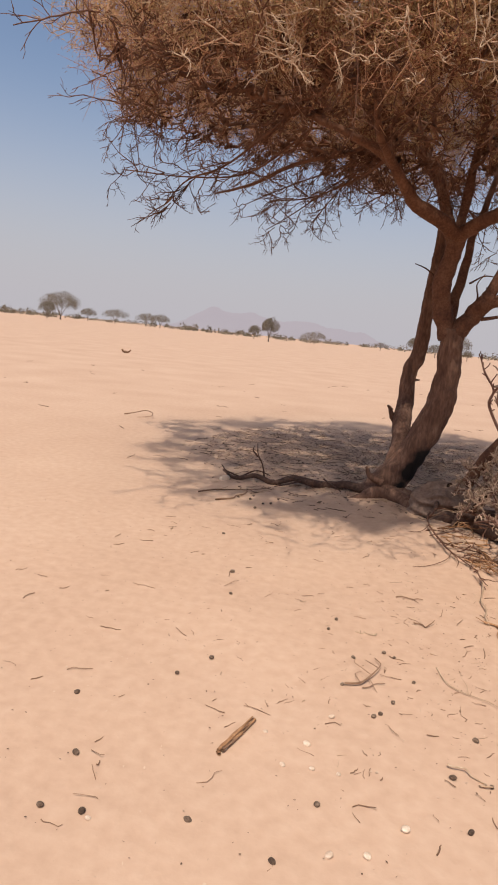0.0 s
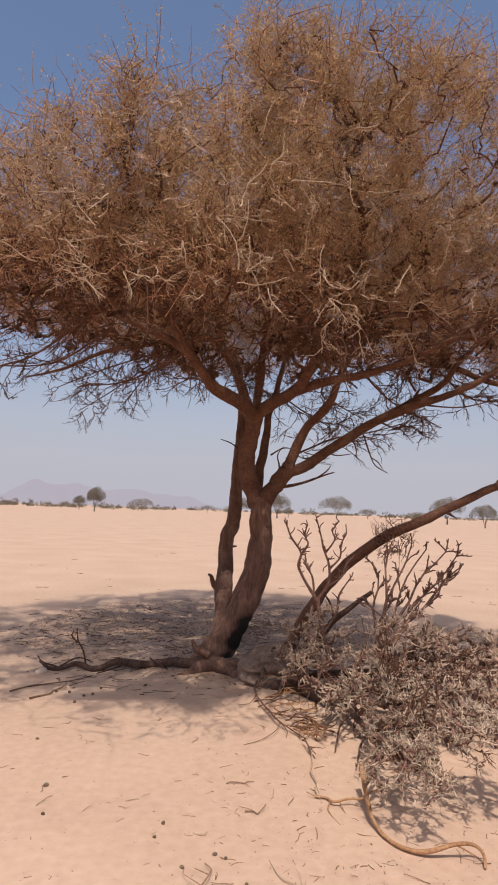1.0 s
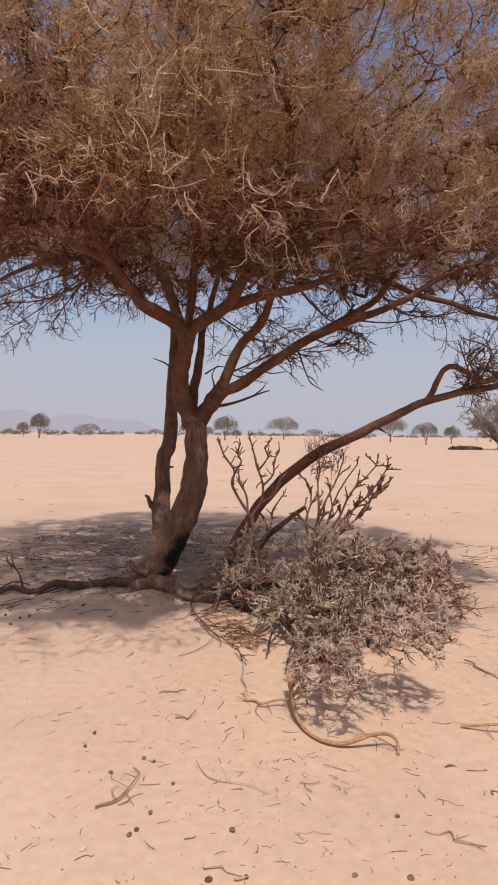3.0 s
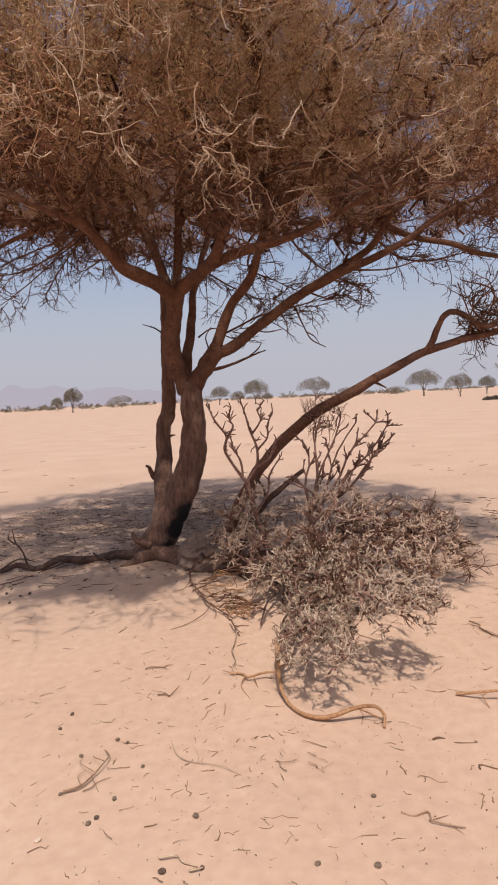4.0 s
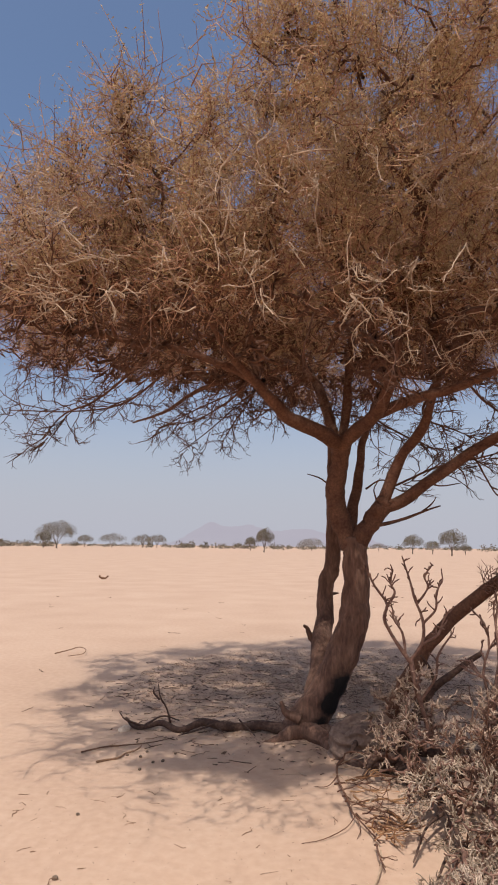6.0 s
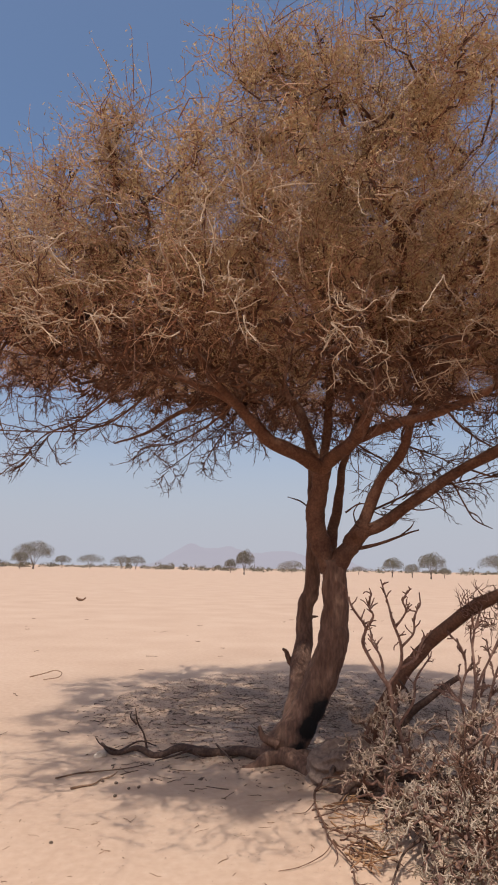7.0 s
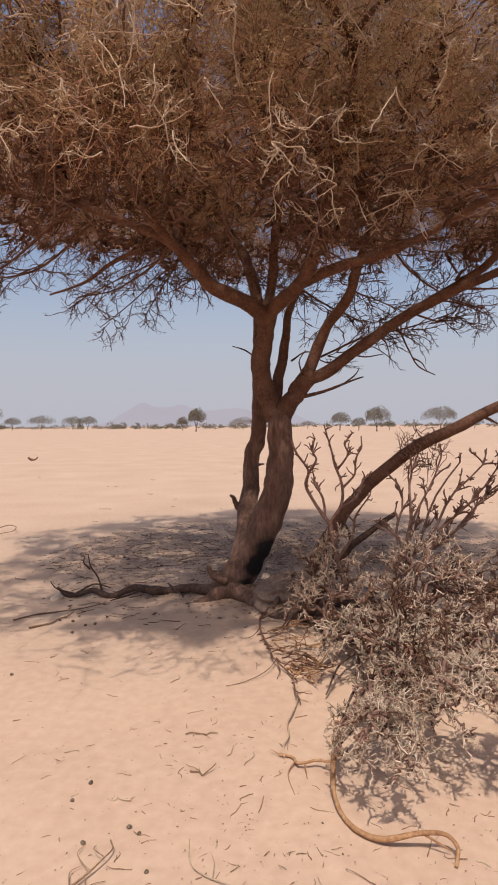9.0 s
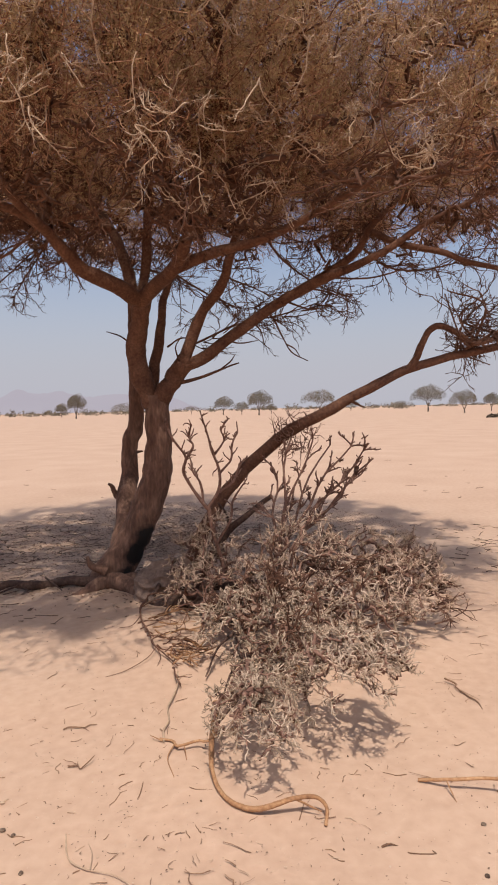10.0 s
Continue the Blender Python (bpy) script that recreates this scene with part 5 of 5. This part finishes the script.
flakes("leaf_litter", 5200, round_patch(1.4, 8.6, 3.0, 2.8), 0.008, 0.032, LITTER, 311, "brown and pale leaf litter in the tree's shade")
# Litter lies here; this dense layer is added to brown the shade's colour.
flakes("leaf_litter", 36000, round_patch(1.6, 9.1, 3.1, 3.0), 0.006, 0.016, SHADE_CRUMBS, 314, "fine brown leaf crumbs tinting the shaded sand browner")
flakes("sand_specks", 1500, round_patch(2.7, 3.0, 1.8, 1.7), 0.0015, 0.006, LITTER, 313, "small chips of dry wood beside the shrub")
flakes("sand_specks", 4200, round_patch(1.2, 3.2, 4.0, 3.2), 0.0015, 0.007, LITTER, 312, "tiny specks of dry plant debris on sand")

# a small nest-like tangle far out on the sand
stick("driftwood", [(-11.25, 31.0, 0.16), (-11.15, 31.0, 0.05), (-10.95, 31.1, 0.04), (-10.8, 31.0, 0.16)], 0.05, 0.035, GREYWOOD, "dark curved piece of dead wood on open sand", 330, 8, 16, "log", twigs=[[(-11.15, 31.0, 0.05), (-11.0, 30.8, 0.12), (-10.85, 30.9, 0.05)]])


# ---- the distance ----
def far_tree(height, width, seed, leafy=1.0, lean=0.0, tall_crown=0.57, leaf=0.36, stems=7):
    """An umbrella acacia seen far off: short trunk, forking limbs, a broad ragged crown."""
    g = rng(seed)
    tree = empty("far_acacia")
    fork = height * g.uniform(0.10, 0.22)
    v, q, _, _ = limb([(0, 0, -0.1), (g.normal(0, 0.05), 0, fork * 0.5), (lean, 0, fork)], height * 0.035, height * 0.024, 8, 7, 0.08, seed)
    part("trunk", mesh("trunk", v, q, FAR_BARK), tree)
    for k in range(stems):
        a = 2 * np.pi * (k + g.uniform(-0.3, 0.3)) / stems
        e = np.array([np.cos(a) * width * 0.36, np.sin(a) * width * 0.36, height * g.uniform(0.66, 0.9)])
        m = np.array([lean + e[0] * 0.4, e[1] * 0.4, fork + (e[2] - fork) * 0.55])
        v, q, _, _ = limb([(lean, 0, fork * 0.9), m, e], height * 0.011, height * 0.003, 8, 5, 0.05, seed + k)
        part("limb", mesh("limb", v, q, FAR_BARK), tree)
    n = int(9000 * leafy)
    a, s = g.uniform(0, 2 * np.pi, n), np.sqrt(g.uniform(0, 1, n))
    lob = 1 + 0.16 * np.sin(3 * a + seed) + 0.1 * np.sin(7 * a + 2 * seed)
    x, y = lean + 0.5 * width * s * lob * np.cos(a), 0.5 * width * s * lob * np.sin(a)
    low = height * (1 - tall_crown) + height * 0.06 * np.sin(4 * a + seed) * s
    top = low + height * tall_crown * np.sqrt(np.clip(1 - 0.85 * s * s, 0, 1)) * (1 + 0.1 * np.sin(9 * x / width) * np.cos(8 * y / width))
    at = np.stack([x, y, low + (top - low) * g.uniform(0, 1, n) ** 0.7], -1)
    u = unit(g.normal(0, 1, (n, 3))) * g.uniform(0.02, 0.055, n)[:, None] * height * leaf
    w = unit(np.cross(u, g.normal(0, 1, (n, 3)))) * g.uniform(0.008, 0.025, n)[:, None] * height * leaf
    v = np.stack([at - u - w, at + u, at - u + w], 1).reshape(-1, 3)
    part("crown", mesh("crown", v, np.arange(3 * n).reshape(-1, 3), FAR_LEAF, False), tree, "", "stuff")
    return tree


def plant(spots, seed, label="flat-topped olive-green acacia standing far off on sand"):
    for k, (x, y, h, w) in enumerate(spots):
        t = far_tree(h, w, seed + 11 * k)
        t.location = (x, y, float(ground_height(x, y)))
        tagged(t, label, "tree", "far acacias on the plain")


plant([(-100.2, 206.8, 9.5, 12.4), (-108.7, 213.7, 6.0, 5.6), (-120.2, 274.7, 5.7, 7.0), (-109.1, 279.4, 6.5, 11.3), (-95.9, 284.2, 6.2, 8.6), (-92.8, 295.8, 6.4, 8.9), (-22.7, 168.8, 6.4, 4.6), (-37.7, 237.3, 5.2, 4.3), (-18.5, 289.8, 5.7, 10.9), (11.4, 300.3, 3.8, 6.5), (16.5, 179.9, 5.3, 5.2), (21.7, 179.4, 3.7, 4.2)], 400)
plant([(21.0, 139.1, 5.5, 5.3), (30.0, 178.2, 2.9, 2.9), (50.3, 204.5, 7.5, 10.6), (74.1, 249.9, 4.2, 7.0), (107.0, 281.0, 3.8, 7.5), (57.8, 133.8, 5.9, 6.8), (49.4, 99.2, 3.8, 4.2), (64.4, 118.5, 3.6, 3.1), (86.9, 123.4, 4.0, 4.0), (148.2, 202.5, 3.4, 4.9), (82.1, 102.1, 4.1, 8.2), (97.6, 115.2, 4.0, 6.7)], 700)


def bushy_tree(height, width, seed):
    """A big dry tree, stems fanning out from the foot into a cloud of fine twigs."""
    g = rng(seed)
    tree = empty("far_acacia")
    v, q, _, _ = limb([(0, 0, -0.1), (0.05, 0, 0.5), (0.1, 0, 0.9)], 0.24, 0.18, 8, 7, 0.08, seed)
    part("trunk", mesh("trunk", v, q, FAR_BARK), tree)
    n = 34
    a, s = g.uniform(0, 2 * np.pi, n), np.sqrt(g.uniform(0.02, 1, n))
    tip = np.stack([0.42 * width * s * np.cos(a), 0.42 * width * s * np.sin(a), height * (0.9 - 0.42 * s * s) * g.uniform(0.75, 1, n)], -1)
    k = np.linspace(0, 1, 9)[None, :, None]
    mid = tip * np.array([0.4, 0.4, 0.62])
    stems = (1 - k) ** 2 * np.array([0.1, 0, 0.6]) + 2 * k * (1 - k) * mid[:, None] + k ** 2 * tip[:, None] + g.normal(0, 0.07, (n, 9, 3)) * k
    for line in stems:
        part("limb", mesh("limb", *tube_batch(line[None], 0.055 * np.linspace(1, 0.3, 9)[None], 5), FAR_BARK), tree)
    at, way = stems[:, 3:].reshape(-1, 3), unit(np.gradient(stems, axis=1))[:, 3:].reshape(-1, 3)
    web, thick = tracery(g, at, way, 300, (0.7, 1.7), (3, 2), 0.018)
    part("twig_tangle", mesh("twig_tangle", *joined([tube_batch(x, w, 3) for x, w in zip(web, thick)]), DRY_LEAF), tree, "", "stuff")
    m = 42000
    at = web[2][g.integers(0, len(web[2]), m), g.integers(0, 3, m)] + g.normal(0, 0.07, (m, 3))
    u = unit(g.normal(0, 1, (m, 3))) * g.uniform(0.03, 0.08, m)[:, None]
    w = unit(np.cross(u, g.normal(0, 1, (m, 3)))) * g.uniform(0.01, 0.028, m)[:, None]
    part("crown", mesh("crown", np.stack([at - u - w, at + u, at - u + w], 1).reshape(-1, 3), np.arange(3 * m).reshape(-1, 3), DRY_LEAF, False), tree, "", "stuff")
    return tree


big = bushy_tree(7.6, 8.4, 950)
big.location = (43.5, 68.2, 0)
tagged(big, "large bushy acacia with many bare stems on open sand", "tree", "far acacias on the plain")


def far_bushes():
    """The belt of low bushes along the horizon."""
    g = rng(60)
    vs = []
    for k in range(420):
        az, dist = np.radians(g.uniform(-50, 60)), g.uniform(260, 900)
        w, h = g.uniform(2.5, 9), g.uniform(1.5, 4.2)
        n = 100
        a, s = g.uniform(0, 2 * np.pi, n), np.sqrt(g.uniform(0, 1, n))
        at = np.stack([dist * np.sin(az) + w * 0.5 * s * np.cos(a), dist * np.cos(az) + w * 0.5 * s * np.sin(a), h * (0.15 + 0.85 * np.sqrt(1 - 0.9 * s * s) * g.uniform(0, 1, n))], -1)
        u = unit(g.normal(0, 1, (n, 3))) * g.uniform(0.2, 0.5, n)[:, None]
        q = unit(np.cross(u, g.normal(0, 1, (n, 3)))) * g.uniform(0.12, 0.32, n)[:, None]
        vs.append(np.stack([at - u, at + q, at + u, at - q], 1).reshape(-1, 3))
    v = np.concatenate(vs)
    tagged(new("far_bushes", mesh("far_bushes", v, np.arange(len(v)).reshape(-1, 4), FAR_LEAF, False)), "belt of low dark bushes along the horizon", "bushes", kind="stuff")


far_bushes()


def dark_lumps():
    g = rng(62)
    # Stand-in lumps for dark shapes not made out; any brush is made up.
    heap = tagged(empty("dark_lumps", (38.5, 67.0, 0.0)), "row of low dark lumps beside the large acacia", "brush heap")
    for k, (x, w, h) in enumerate(((-1.4, 0.7, 0.5), (-0.5, 0.8, 0.6), (0.6, 1.1, 0.55), (1.5, 0.7, 0.45))):
        n = 500
        a, s = g.uniform(0, 2 * np.pi, n), np.sqrt(g.uniform(0, 1, n))
        at = np.stack([x + w * s * np.cos(a), 0.6 * w * s * np.sin(a), h * np.sqrt(1 - 0.9 * s * s) * g.uniform(0, 1, n)], -1)
        u = unit(g.normal(0, 1, (n, 3))) * g.uniform(0.05, 0.2, n)[:, None]
        q = unit(np.cross(u, g.normal(0, 1, (n, 3)))) * g.uniform(0.02, 0.06, n)[:, None]
        v = np.stack([at - u, at + q, at + u, at - q], 1).reshape(-1, 3)
        part("heap_lump", mesh("heap_lump", v, np.arange(len(v)).reshape(-1, 4), HEAP, False), heap)


dark_lumps()
